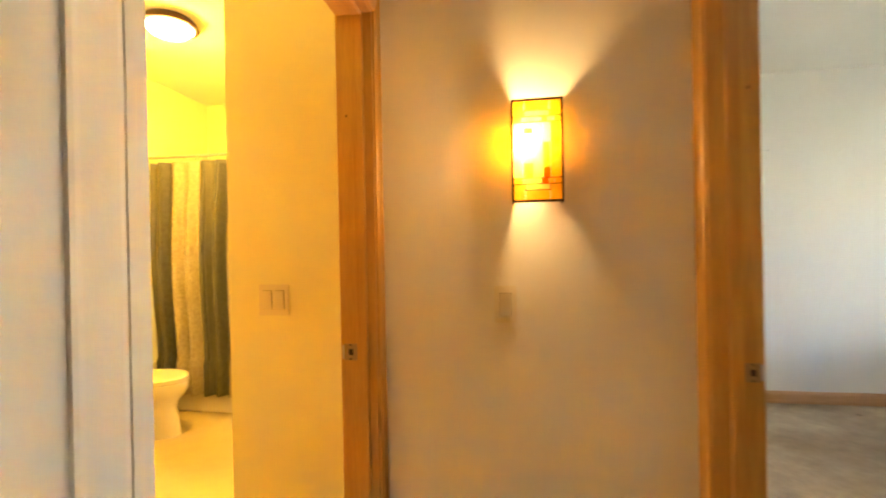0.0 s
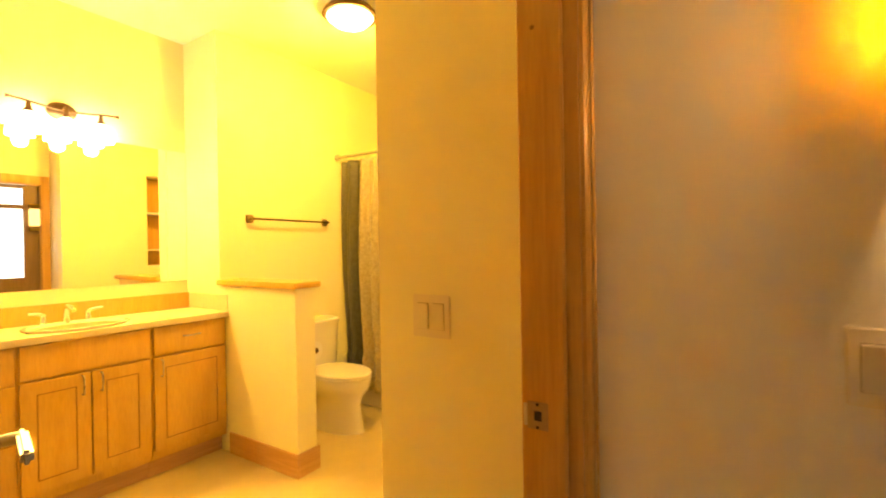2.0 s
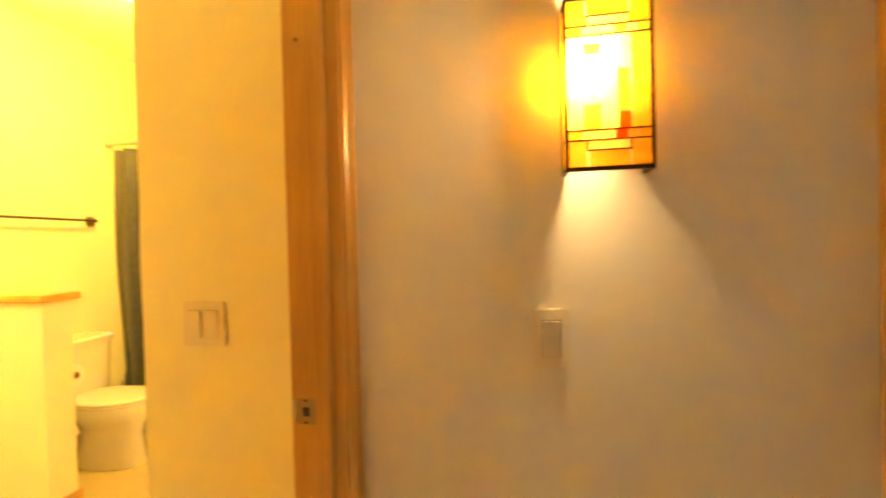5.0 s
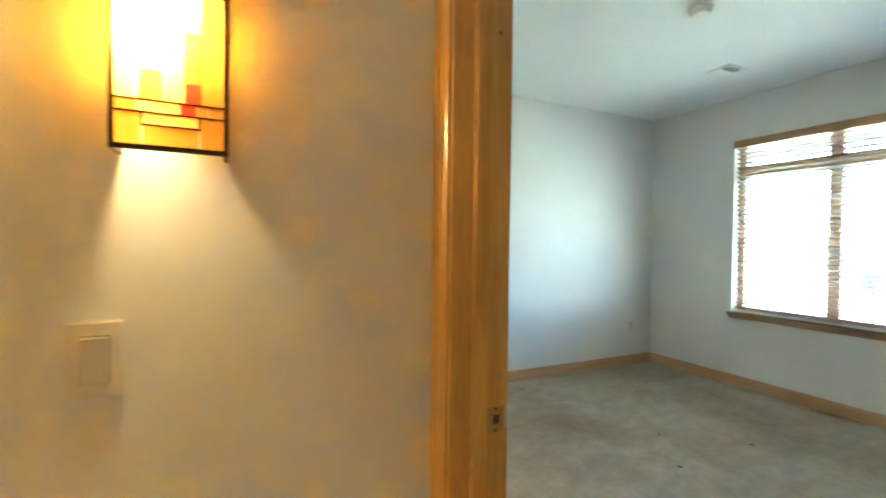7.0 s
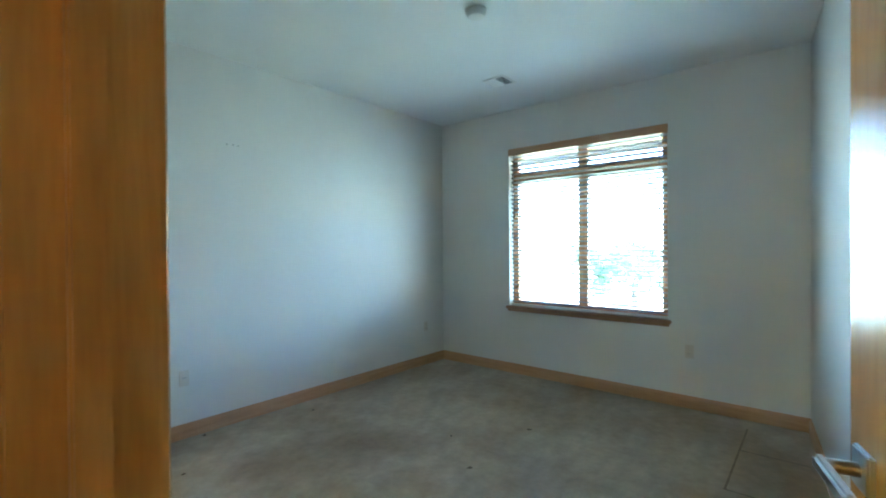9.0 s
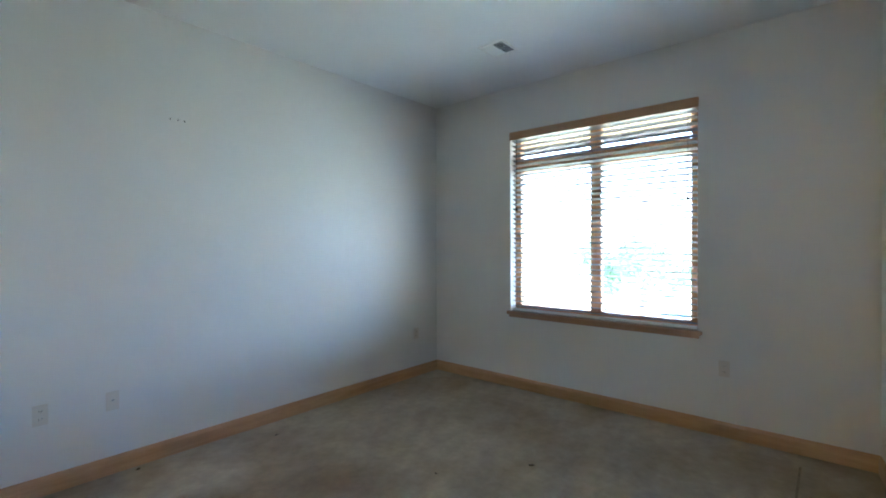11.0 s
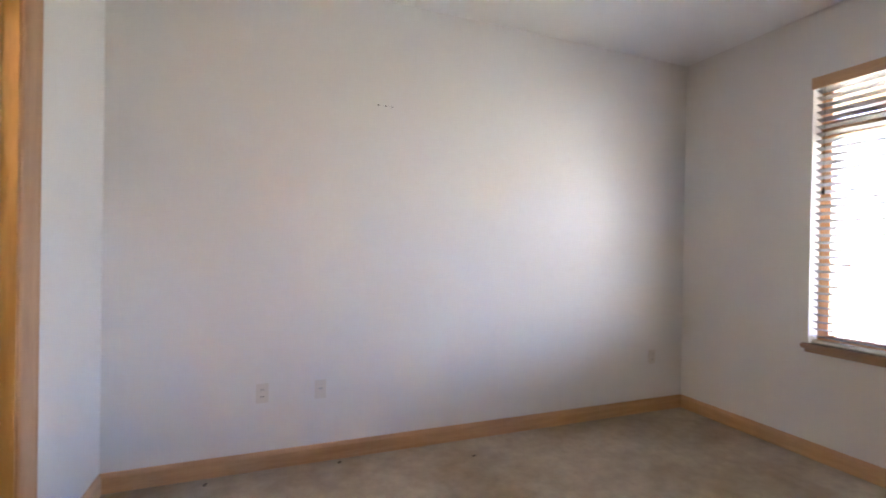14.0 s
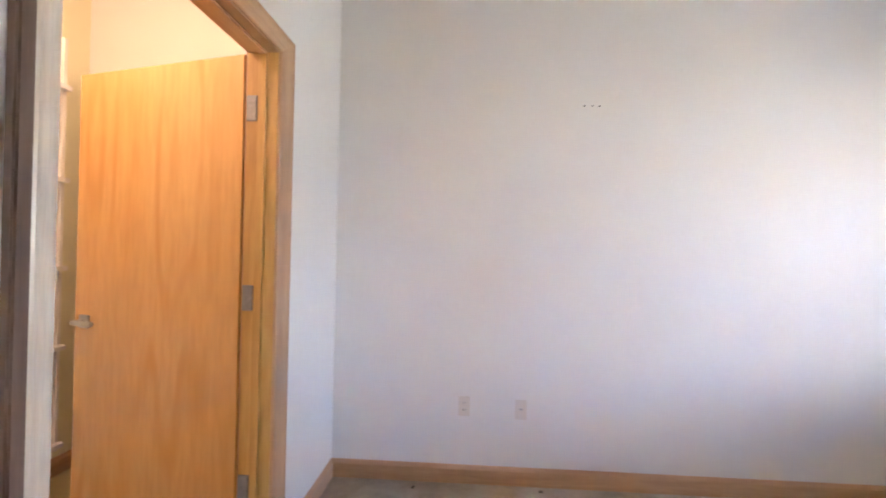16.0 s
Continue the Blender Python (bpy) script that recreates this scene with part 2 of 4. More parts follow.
# Darker ivory, laid flat as the shadow in the rocker's gap.
SHADOW_GAP = material("switch_gap_shadow", (0.40, 0.34, 0.25), 0.6)
# Glows of the stand-in window and sconce that the mirror shows.
WINDOW_GLOW = glowing("mirrored_window_glow", (0.86, 0.93, 1.0), 0.09)
SCONCE_GLOW = glowing("mirrored_sconce_glow", (1.0, 0.66, 0.22), 0.05)
GLASS = material("window_glass", (1, 1, 1), 0.0)
GLASS.node_tree.nodes["Principled BSDF"].inputs["Transmission Weight"].default_value = 1.0
GLASS.node_tree.nodes["Principled BSDF"].inputs["IOR"].default_value = 1.05


# ---- mesh helpers ----
def box(x0, y0, z0, x1, y1, z1, bm=None, bevel=0.0):
    own = bmesh.new()
    bmesh.ops.create_cube(own, size=1)
    bmesh.ops.scale(own, vec=(abs(x1 - x0), abs(y1 - y0), abs(z1 - z0)), verts=own.verts)
    bmesh.ops.translate(own, vec=((x0 + x1) / 2, (y0 + y1) / 2, (z0 + z1) / 2), verts=own.verts)
    if bevel:
        bmesh.ops.bevel(own, geom=own.edges[:], offset=bevel, segments=2, affect="EDGES", clamp_overlap=True)
    if bm is None:
        return own
    data = bpy.data.meshes.new("tmp")
    own.to_mesh(data)
    own.free()
    bm.from_mesh(data)
    bpy.data.meshes.remove(data)
    return bm


def loft(rings, n=32, bm=None, power=2.0, close=True):
    """Rings of (cx, cy, z, rx, ry): a skin through superellipses, capped at both ends."""
    bm = bm or bmesh.new()
    last = None
    for cx, cy, z, rx, ry in rings:
        row = []
        for i in range(n):
            a = 2 * math.pi * i / n
            c, s = math.cos(a), math.sin(a)
            row.append(bm.verts.new((cx + rx * math.copysign(abs(c) ** (2 / power), c), cy + ry * math.copysign(abs(s) ** (2 / power), s), z)))
        if last:
            for i in range(n):
                bm.faces.new((last[i], last[(i + 1) % n], row[(i + 1) % n], row[i]))
        elif close:
            bm.faces.new(row[::-1])
        last = row
    if close:
        bm.faces.new(last)
    return bm


def tube(points, r, n=10, bm=None):
    """A round bar along a line of points."""
    bm = bm or bmesh.new()
    pts = [Vector(p) for p in points]
    last = None
    for i, p in enumerate(pts):
        d = (pts[min(i + 1, len(pts) - 1)] - pts[max(i - 1, 0)]).normalized()
        q = d.to_track_quat("Z", "Y")
        rr = r[i] if isinstance(r, (list, tuple)) else r
        row = [bm.verts.new(p + q @ Vector((rr * math.cos(2 * math.pi * k / n), rr * math.sin(2 * math.pi * k / n), 0))) for k in range(n)]
        if last:
            for k in range(n):
                bm.faces.new((last[k], last[(k + 1) % n], row[(k + 1) % n], row[k]))
        else:
            bm.faces.new(row[::-1])
        last = row
    bm.faces.new(last)
    return bm


def extrude_profile(profile, m0, m1, bm=None):
    """A moulding: a closed outline of (u, v) carried from pose m0 to m1."""
    bm = bm or bmesh.new()
    a = [bm.verts.new(m0 @ Vector((u, v, 0))) for u, v in profile]
    b = [bm.verts.new(m1 @ Vector((u, v, 0))) for u, v in profile]
    n = len(profile)
    for i in range(n):
        bm.faces.new((a[i], a[(i + 1) % n], b[(i + 1) % n], b[i]))
    bm.faces.new(a[::-1]), bm.faces.new(b)
    return bm


def part(name, bm, mat, parent=None, label="", m=None, smooth=False):
    bmesh.ops.recalc_face_normals(bm, faces=bm.faces[:])
    data = bpy.data.meshes.new(name)
    bm.to_mesh(data)
    bm.free()
    data.materials.append(mat)
    if smooth:
        data.shade_smooth()
        data.set_sharp_from_angle(angle=radians(40))
    ob = new(name, data)
    if parent:
        ob.parent = parent
    if m is not None:
        ob.matrix_basis = m
    return tagged(ob, label) if label else ob


def thing(name, m, label, category, group="", kind=""):
    ob = new(name)
    ob.empty_display_size = 0.05
    ob.matrix_basis = m
    return tagged(ob, label, category, group, kind)


def solid(name, boxes, mat, label, category="wall"):
    """A piece of the setting, built of boxes that butt."""
    bm = bmesh.new()
    for b in boxes:
        box(*b, bm=bm)
    return tagged(part(name, bm, mat), label, category, kind="structure")


def wall_with_holes(name, x0, x1, y0, y1, h, holes, mat, label):
    """A wall along y; holes are (y0, y1, z0, z1), in order of y."""
    boxes, y = [], y0
    for a, b, z0, z1 in holes:
        boxes.append((x0, y, 0, x1, a, h))
        if z0 > 0:
            boxes.append((x0, a, 0, x1, b, z0))
        boxes.append((x0, a, z1, x1, b, h))
        y = b
    boxes.append((x0, y, 0, x1, y1, h))
    return solid(name, boxes, mat, label)


# ---- the shell ----
H, BH, TOP = 2.74, 2.85, 2.87
HEAD = 2.05
solid("wall_hall_end", [(0, 0, 0, 0.92, 0.24, TOP)], PAINT, "off-white painted wall behind the stained-glass sconce")
solid("wall_bath_stub", [(-0.59, 0.124, 0, 0, 0.24, TOP)], LAMPLIT_PAINT, "off-white bathroom wall with double switch, tinted lamp yellow")
solid("wall_bath_door", [(-0.105, -0.017, 0, 0, 0.124, TOP), (-0.105, -0.817, HEAD + 0.018, 0, -0.017, TOP)], PAINT, "painted wall round the bathroom doorway")
solid("wall_hall_west", [(-0.22, -2.6, 0, -0.10, -0.817, TOP)], PAINT, "off-white painted wall along the hall")
wall_with_holes("wall_linen", -0.59, -0.47, 0.911, 2.85, TOP, [(1.72, 2.05, 1.165, 2.265)], LAMPLIT_PAINT, "off-white bathroom wall with shelf niche, tinted lamp yellow")
wall_with_holes("wall_bedroom_doors", 0.92, 1.042, -2.6, 2.808, TOP, [(-0.838, -0.027, 0, HEAD + 0.018), (1.057, 2.017, 0, HEAD + 0.018)], PAINT, "off-white wall with bedroom and closet doorways")
solid("wall_bedroom_north", [(-0.47, 2.808, 0, 5.09, 2.93, TOP)], PAINT, "long plain off-white painted bedroom wall")
WY0, WY1, WZ0, WZ1 = 0.372, 1.898, 0.70, 2.335
wall_with_holes("wall_window", 4.93, 5.09, -0.75, 2.808, TOP, [(WY0, WY1, WZ0, WZ1)], PAINT, "off-white painted wall with a large window")
skew = math.degrees(math.atan2(-0.552 + 0.95, 4.93 - 1.042))
south = part("wall_bedroom_south", box(0, -0.12, 0, 4.02, 0, TOP), PAINT, m=pose(1.042, -0.95, 0, 0, 0, skew))
tagged(south, "plain off-white painted bedroom side wall", "wall", kind="structure")
solid("wall_hall_back", [(-0.22, -2.72, 0, 1.042, -2.6, TOP)], PAINT, "plain off-white wall closing the hall")
solid("wall_vanity", [(-3.19, -1.10, 0, -3.07, 1.06, TOP)], LAMPLIT_PAINT, "off-white bathroom wall behind the vanity, tinted lamp yellow").matrix_basis = VANITY
solid("wall_closet_south", [(-0.47, 0.911, 0, 0.92, 0.986, TOP)], PAINT, "plain off-white wall closing the closet")
# Added alcove, only there to hold the mirror's stand-in door.
solid("wall_alcove", [(-0.25, 0.24, 0, -0.13, 0.307, TOP), (-0.25, 0.307, 2.09, -0.13, 0.845, TOP), (-0.25, 0.845, 0, -0.13, 0.911, TOP)], LAMPLIT_PAINT, "added alcove wall round the stand-in door for the mirror")
solid("wall_bath_return", [(-3.30, 0.946, 0, -2.82, 1.06, TOP)], LAMPLIT_PAINT, "off-white return wall beside the vanity, tinted lamp yellow")
solid("wall_toilet", [(-2.82, 0.94, 0, -2.70, 2.97, TOP)], LAMPLIT_PAINT, "off-white bathroom wall with towel bar, tinted lamp yellow")
solid("wall_bath_south", [(-3.28, -1.12, 0, -0.22, -1.0, TOP)], LAMPLIT_PAINT, "plain off-white bathroom wall, tinted lamp yellow")
solid("wall_bath_north", [(-2.70, 2.85, 0, -0.47, 2.97, TOP)], LAMPLIT_PAINT, "plain off-white wall behind the bathtub, tinted lamp yellow")
solid("ceiling_bedroom", [(1.042, -0.75, H, 4.93, 2.808, TOP)], CEIL, "white painted bedroom ceiling", "ceiling")
solid("ceiling_hall", [(-0.10, -2.6, H, 0.92, -0.817, TOP), (0, -0.817, H, 0.92, 0, TOP)], CEIL, "white painted hall ceiling", "ceiling")
solid("ceiling_closet", [(-0.47, 0.986, H, 0.92, 2.808, TOP)], CEIL, "white painted closet ceiling", "ceiling")
solid("ceiling_bath", [(-3.40, -1.0, BH, -0.59, 2.85, TOP), (-0.59, -0.817, BH, -0.105, 0.124, TOP), (-0.59, 0.24, BH, -0.25, 0.911, TOP), (-0.59, -1.0, BH, -0.22, -0.817, TOP)], CEIL, "cream painted bathroom ceiling", "ceiling")
# Added slab, out of view, that blocks sky light leaking in from above.
solid("roof", [(-3.6, -2.9, TOP, 5.09, 3.2, 3.05)], FASCIA, "unseen slab over the rooms that keeps sky light out", "roof")
solid("floor", [(-0.06, -2.72, -0.12, 5.09, 2.93, 0)], CONCRETE, "bare stained grey-beige underlayment floor", "floor")
solid("floor_bath", [(-3.45, -1.12, -0.12, -0.06, 2.97, 0)], VINYL, "worn beige sheet vinyl bathroom floor", "floor")

# half wall beside the toilet
half = thing("half_wall", pose(-1.935, 0.94, 0), "off-white half wall with wooden cap beside the toilet, tinted lamp yellow", "half wall", kind="structure")
part("body", box(-0.765, 0, 0, 0, 0.145, 1.115), LAMPLIT_PAINT, half)
part("cap", box(-0.765, -0.03, 1.115, 0.03, 0.175, 1.15, bevel=0.006), CABINET, half, "honey maple cap board")
part("baseboard", box(-0.66, -0.015, 0, 0.015, 0.0, 0.14, bevel=0.003), MAPLE_X, half)
part("baseboard", box(0, 0, 0, 0.015, 0.16, 0.14, bevel=0.003), MAPLE_Y, half)

BASE = ((0, 0), (0.014, 0), (0.014, 0.078), (0.010, 0.088), (0.006, 0.098), (0, 0.100))


def baseboard(x0, y0, x1, y1, mat):
    """Moulding along a line, its back on the line and its face to the left of it."""
    d = Vector((x1 - x0, y1 - y0, 0)).normalized()
    nrm, up = Vector((-d.y, d.x, 0)), Vector((0, 0, 1))
    rows = []
    for p in ((x0, y0), (x1, y1)):
        m = Matrix.Identity(4)
        m.col[0][:3], m.col[1][:3], m.col[2][:3], m.col[3][:3] = nrm, up, d, (*p, 0)
        rows.append(m)
    ob = part("baseboard", extrude_profile(BASE, *rows), mat)
    return tagged(ob, "honey maple baseboard along the wall", "baseboard", kind="structure")


baseboard(4.93, 2.808, 1.042, 2.808, MAPLE_X)
baseboard(4.93, -0.56, 4.93, 2.794, MAPLE_Y)
baseboard(1.042, 2.794, 1.042, 2.125, MAPLE_Y)
baseboard(1.042, 0.965, 1.042, 0.055, MAPLE_Y)
baseboard(1.16, -0.938, 4.91, -0.554, MAPLE_X)
baseboard(0.90, 0, 0.02, 0, MAPLE_X)
baseboard(-0.135, 0.124, -0.575, 0.124, MAPLE_X)
baseboard(-0.59, 0.911, -0.59, 2.05, MAPLE_Y)
baseboard(-0.27, 0.911, -0.575, 0.911, MAPLE_X)
baseboard(-2.70, 2.05, -2.70, 1.085, MAPLE_Y)
baseboard(0.92, 2.808, -0.47, 2.808, MAPLE_X)
baseboard(-0.47, 2.79, -0.47, 1.0, MAPLE_Y)


# ---- doors ----
def ring_profile(w, relief=1.0):
    """Outline of a door casing of width w; relief scales its thickness."""
    outline = ((0, 0), (w, 0), (w, 0.019), (w - 0.007, 0.021), (w - 0.016, 0.018), (w * 0.55, 0.016), (w * 0.25, 0.014), (0.006, 0.012), (0, 0.008))
    return tuple((u, v * relief) for u, v in outline)


def lever_handle(parent, x, z, side):
    """Square rosette and lever on the leaf's face; side: +1 or -1 along the leaf's y."""
    face = 0.0 if side > 0 else -0.04
    rose = part("rosette", box(x - 0.029, face, z - 0.029, x + 0.029, face + side * 0.010, z + 0.029, bevel=0.003), NICKEL, parent, "square satin nickel rosette")
    y = face + side * 0.052
    bm = tube([(x, face + side * 0.008, z), (x, y, z)], 0.010, 14)
    box(x - 0.115, y - 0.008, z - 0.011, x + 0.013, y + 0.008, z + 0.011, bm=bm, bevel=0.005)
    part("lever", bm, NICKEL, parent, "satin nickel lever", smooth=True)


def hinge(parent, x, y, z, axis, m=None):
    """Butt hinge: a leaf plate on the jamb and the knuckle."""
    bm = box(x - 0.036, y - 0.0025, z - 0.05, x, y + 0.0025, z + 0.05) if axis == "x" else box(x - 0.0025, y - 0.036, z - 0.05, x + 0.0025, y, z + 0.05)
    for k in range(5):
        tube([(x + 0.003, y, z - 0.05 + 0.02 * k + 0.001), (x + 0.003, y, z - 0.031 + 0.02 * k)], 0.006, 10, bm)
    return part("hinge", bm, STEEL, parent, "grey steel butt hinge", m=m)


def doorway(name, x0, x1, ya, yb, label, hinge_high, hinge_x, leaf_angle, leaf_label, casings, strike_side, low_x=None, trim=MAPLE, strike=0.0, lever=0.985, gap=0.004, low_trim=None):
    """Jambs, stops, casings and an open leaf in a wall along y between x0 and x1. casings: (face x, outward sign, low width, high width)."""
    d = thing(name, pose(0, 0, 0), label, "door", kind="structure")
    t = 0.017
    lx0, lx1 = low_x or (x0, x1)
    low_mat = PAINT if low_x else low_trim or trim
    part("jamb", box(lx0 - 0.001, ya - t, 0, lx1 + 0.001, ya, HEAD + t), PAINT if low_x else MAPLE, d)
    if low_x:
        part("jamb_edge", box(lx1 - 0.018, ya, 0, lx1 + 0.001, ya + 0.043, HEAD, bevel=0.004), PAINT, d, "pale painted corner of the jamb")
    part("jamb", box(x0 - 0.001, yb, 0, x1 + 0.001, yb + t, HEAD + t), MAPLE, d)
    part("head_jamb", box(x0 - 0.001, ya, HEAD, x1 + 0.001, yb, HEAD + t), MAPLE_Y, d)
    inner = hinge_x < (x0 + x1) / 2
    s0, s1 = (x0 + 0.046, x0 + 0.080) if inner else (x1 - 0.080, x1 - 0.046)
    if not low_x:
        part("stop", box(s0, ya, 0, s1, ya + 0.011, HEAD, bevel=0.003), MAPLE, d)
    part("stop", box(s0, yb - 0.011, 0, s1, yb, HEAD, bevel=0.003), MAPLE, d)
    part("stop", box(s0, ya + 0.011, HEAD - 0.011, s1, yb - 0.011, HEAD, bevel=0.003), MAPLE_Y, d)
    for fx, out, wl, wh in casings:
        def corner(y, z, sy, sz):
            m = Matrix.Identity(4)
            m.col[0][:3], m.col[1][:3], m.col[2][:3], m.col[3][:3] = (0, sy, sz), (out, 0, 0), (0, 0, 1), (fx, y, z)
            return m
        r = 0.005
        low, high = ya - r, yb + r
        full, fx = fx, (lx1 if fx == x1 else lx0)
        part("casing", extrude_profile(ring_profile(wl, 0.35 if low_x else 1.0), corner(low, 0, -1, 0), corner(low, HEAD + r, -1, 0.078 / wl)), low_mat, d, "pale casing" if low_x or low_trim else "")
        # Low casing: pale inner face with a dark brown outer band.
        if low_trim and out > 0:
            part("back_band", box(fx, low - wl - 0.036, 0, fx + 0.026, low - wl, HEAD + 0.06, bevel=0.006), DARK_WOOD, d, "dark brown back band")
        fx = full
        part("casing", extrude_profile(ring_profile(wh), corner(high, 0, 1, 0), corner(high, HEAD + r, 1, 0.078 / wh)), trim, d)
        part("casing", extrude_profile(ring_profile(0.078), corner(low, HEAD + r, -wl / 0.078, 1), corner(high, HEAD + r, wh / 0.078, 1)), MAPLE_Y, d)
    hy = yb if hinge_high else ya
    sign = 1 if hinge_high else -1
    w = min(yb - ya, 0.91) - 0.006
    leaf = part("leaf", box(gap, -0.04, 0.012, w, 0, HEAD - 0.004, bevel=0.002), VENEER, d, leaf_label, m=pose(hinge_x, hy - sign * 0.002, 0, 0, 0, leaf_angle))
    for side in (1, -1):
        lever_handle(leaf, w - 0.065, lever, side)
    part("latch_plate", box(w, -0.032, lever - 0.03, w + 0.0015, -0.008, lever + 0.03), NICKEL, leaf)
    for z in (0.345, 1.086, 1.83):
        hx = lx0 + 0.012 if low_x else hinge_x + (0.036 if inner else 0.0)
        hinge(d, hx, hy - sign * 0.003, z, "x")
    sy = ya if strike_side < 0 else yb
    sx = (x0 + 0.003, x0 + 0.043) if inner else (x1 - 0.043, x1 - 0.003)
    edge = (x0 - 0.004, x0 + 0.004) if inner else (x1 - 0.004, x1 + 0.004)
    part("strike_lip", box(edge[0], sy - 0.003, strike + 0.98, edge[1], sy + 0.003, strike + 1.022, bevel=0.0015), NICKEL, d, "satin nickel strike lip")
    part("peg_hole", tube([((sx[0] + sx[1]) / 2, sy - 0.0008, 1.745), ((sx[0] + sx[1]) / 2, sy + 0.0008, 1.745)], 0.0045, 10), CABINET_EDGE, d)
    st = part("strike_plate", box(sx[0], sy - 0.0015, strike + 0.976, sx[1], sy + 0.0015, strike + 1.026, bevel=0.0007), ANTIQUE, d, "dull nickel strike plate")
    part("latch_hole", box(sx[0] + 0.012, sy - 0.0022, strike + 0.99, sx[1] - 0.010, sy + 0.0022, strike + 1.012, bevel=0.004), DARK, st)
    for z in (strike + 0.980, strike + 1.022):
        xm = (sx[0] + sx[1]) / 2
        part("screw", tube([(xm, sy - 0.0022, z), (xm, sy + 0.0022, z)], 0.003, 10), DARK, st)
    return d


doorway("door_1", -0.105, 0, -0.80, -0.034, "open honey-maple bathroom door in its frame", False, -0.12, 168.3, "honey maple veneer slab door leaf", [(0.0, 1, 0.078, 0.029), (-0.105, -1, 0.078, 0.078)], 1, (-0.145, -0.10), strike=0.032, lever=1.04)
doorway("door_2", 0.92, 1.042, -0.82, -0.044, "open honey-maple bedroom door in its frame", False, 1.042, 14.3, "honey maple veneer slab door leaf", [(0.92, -1, 0.078, 0.039), (1.042, 1, 0.078, 0.078)], 1, lever=1.012)
doorway("door_3", 0.92, 1.042, 1.074, 2.0, "open honey-maple closet door in its frame", True, 0.92, 180 - 13.1, "honey maple veneer slab door leaf", [(1.042, 1, 0.060, 0.112), (0.92, -1, 0.078, 0.078)], -1, trim=BROWN_MAPLE, lever=0.94, gap=0.016, low_trim=PALE_MAPLE)

# stand-in for the hall doorway, window and sconce the vanity mirror reflects
glazed = thing("mirror_view_door", pose(-0.25, 0.045, 0), "added stand-in for the mirrored doorway and bedroom window, cased in maple", "door", kind="structure")
for y0, y1, z0, z1 in ((0.79, 0.862, 0, 2.17), (0.20, 0.79, 2.085, 2.17)):
    part("casing", box(-0.018, y0, z0, 0.0, y1, z1, bevel=0.004), MAPLE, glazed)
part("jamb", box(0.0, 0.785, 0, 0.118, 0.80, 2.085), MAPLE, glazed)
part("head_jamb", box(0.0, 0.262, 2.07, 0.118, 0.785, 2.088), MAPLE_Y, glazed)
# Dark wood here puts the look of backlit frames into the colour.
for y0, y1, z0, z1 in ((0.264, 0.455, 0.012, 2.066), (0.655, 0.783, 0.012, 2.066), (0.455, 0.655, 2.03, 2.066), (0.455, 0.655, 0.012, 1.10), (0.455, 0.655, 1.815, 1.862)):
    part("rail" if y0 == 0.455 else "stile", box(0.03, y0, z0, 0.07, y1, z1, bevel=0.004), DARK_WOOD, glazed)
for z0, z1 in ((1.10, 1.815), (1.862, 2.03)):
    part("pane", box(0.048, 0.455, z0, 0.052, 0.655, z1), GLASS, glazed).visible_shadow = False
# Glowing panel in place of the reflected bedroom window.
part("daylight", box(0.10, 0.40, 1.05, 0.104, 0.70, 2.07), WINDOW_GLOW, glazed, "glowing panel standing in for the mirrored bedroom window")
# Added glowing lamp in place of the reflected hall sconce.
mirror_view_lamp = thing("mirror_view_lamp", pose(-0.22, 0.78, 1.59), "added glowing stand-in for the mirrored hall sconce", "wall lamp")
part("back_plate", box(-0.008, -0.035, 0.03, 0.0, 0.035, 0.26, bevel=0.002), BRONZE, mirror_view_lamp)
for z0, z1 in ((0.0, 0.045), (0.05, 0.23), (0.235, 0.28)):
    part("glass_piece", box(-0.055, -0.04, z0, -0.009, 0.04, z1, bevel=0.004), SCONCE_GLOW if z0 == 0.05 else SIDE, mirror_view_lamp)
for z in (0.0455, 0.2305):
    part("band", box(-0.057, -0.042, z, -0.008, 0.042, z + 0.004), CAME, mirror_view_lamp)


# ---- bedroom window ----
win = thing("window_1", pose(4.93, 1.135, WZ0), "large wood-framed four-light window with drywall returns", "window", kind="structure")
YH, ZH = (WY1 - WY0) / 2, WZ1 - WZ0
ZT = 2.02 - WZ0
FX0, FX1 = 0.085, 0.145
for y0, y1 in ((-YH, -YH + 0.06), (-0.045, 0.045), (YH - 0.06, YH)):
    part("window_frame", box(FX0, y0, 0, FX1, y1, ZH, bevel=0.004), WINDOW_WOOD, win, "reddish-brown wood window frame")
for z0, z1 in ((0, 0.055), (ZT - 0.05, ZT + 0.05), (ZH - 0.05, ZH)):
    for y0, y1 in ((-YH + 0.06, -0.045), (0.045, YH - 0.06)):
        part("window_frame", box(FX0, y0, z0, FX1, y1, z1, bevel=0.004), WINDOW_WOOD, win)
for y0, y1 in ((-YH + 0.06, -0.045), (0.045, YH - 0.06)):
    for z0, z1 in ((0.055, ZT - 0.05), (ZT + 0.05, ZH - 0.05)):
        pane = part("pane", box(0.113, y0, z0, 0.117, y1, z1), GLASS, win)
        pane.visible_shadow = False
part("window_sill", box(-0.034, -YH - 0.03, -0.030, 0.085, YH + 0.03, 0.0, bevel=0.006), SILL_WOOD, win, "reddish-brown wood window stool")
part("apron", box(-0.018, -YH - 0.012, -0.054, -0.001, YH + 0.012, -0.030, bevel=0.003), SILL_WOOD, win)

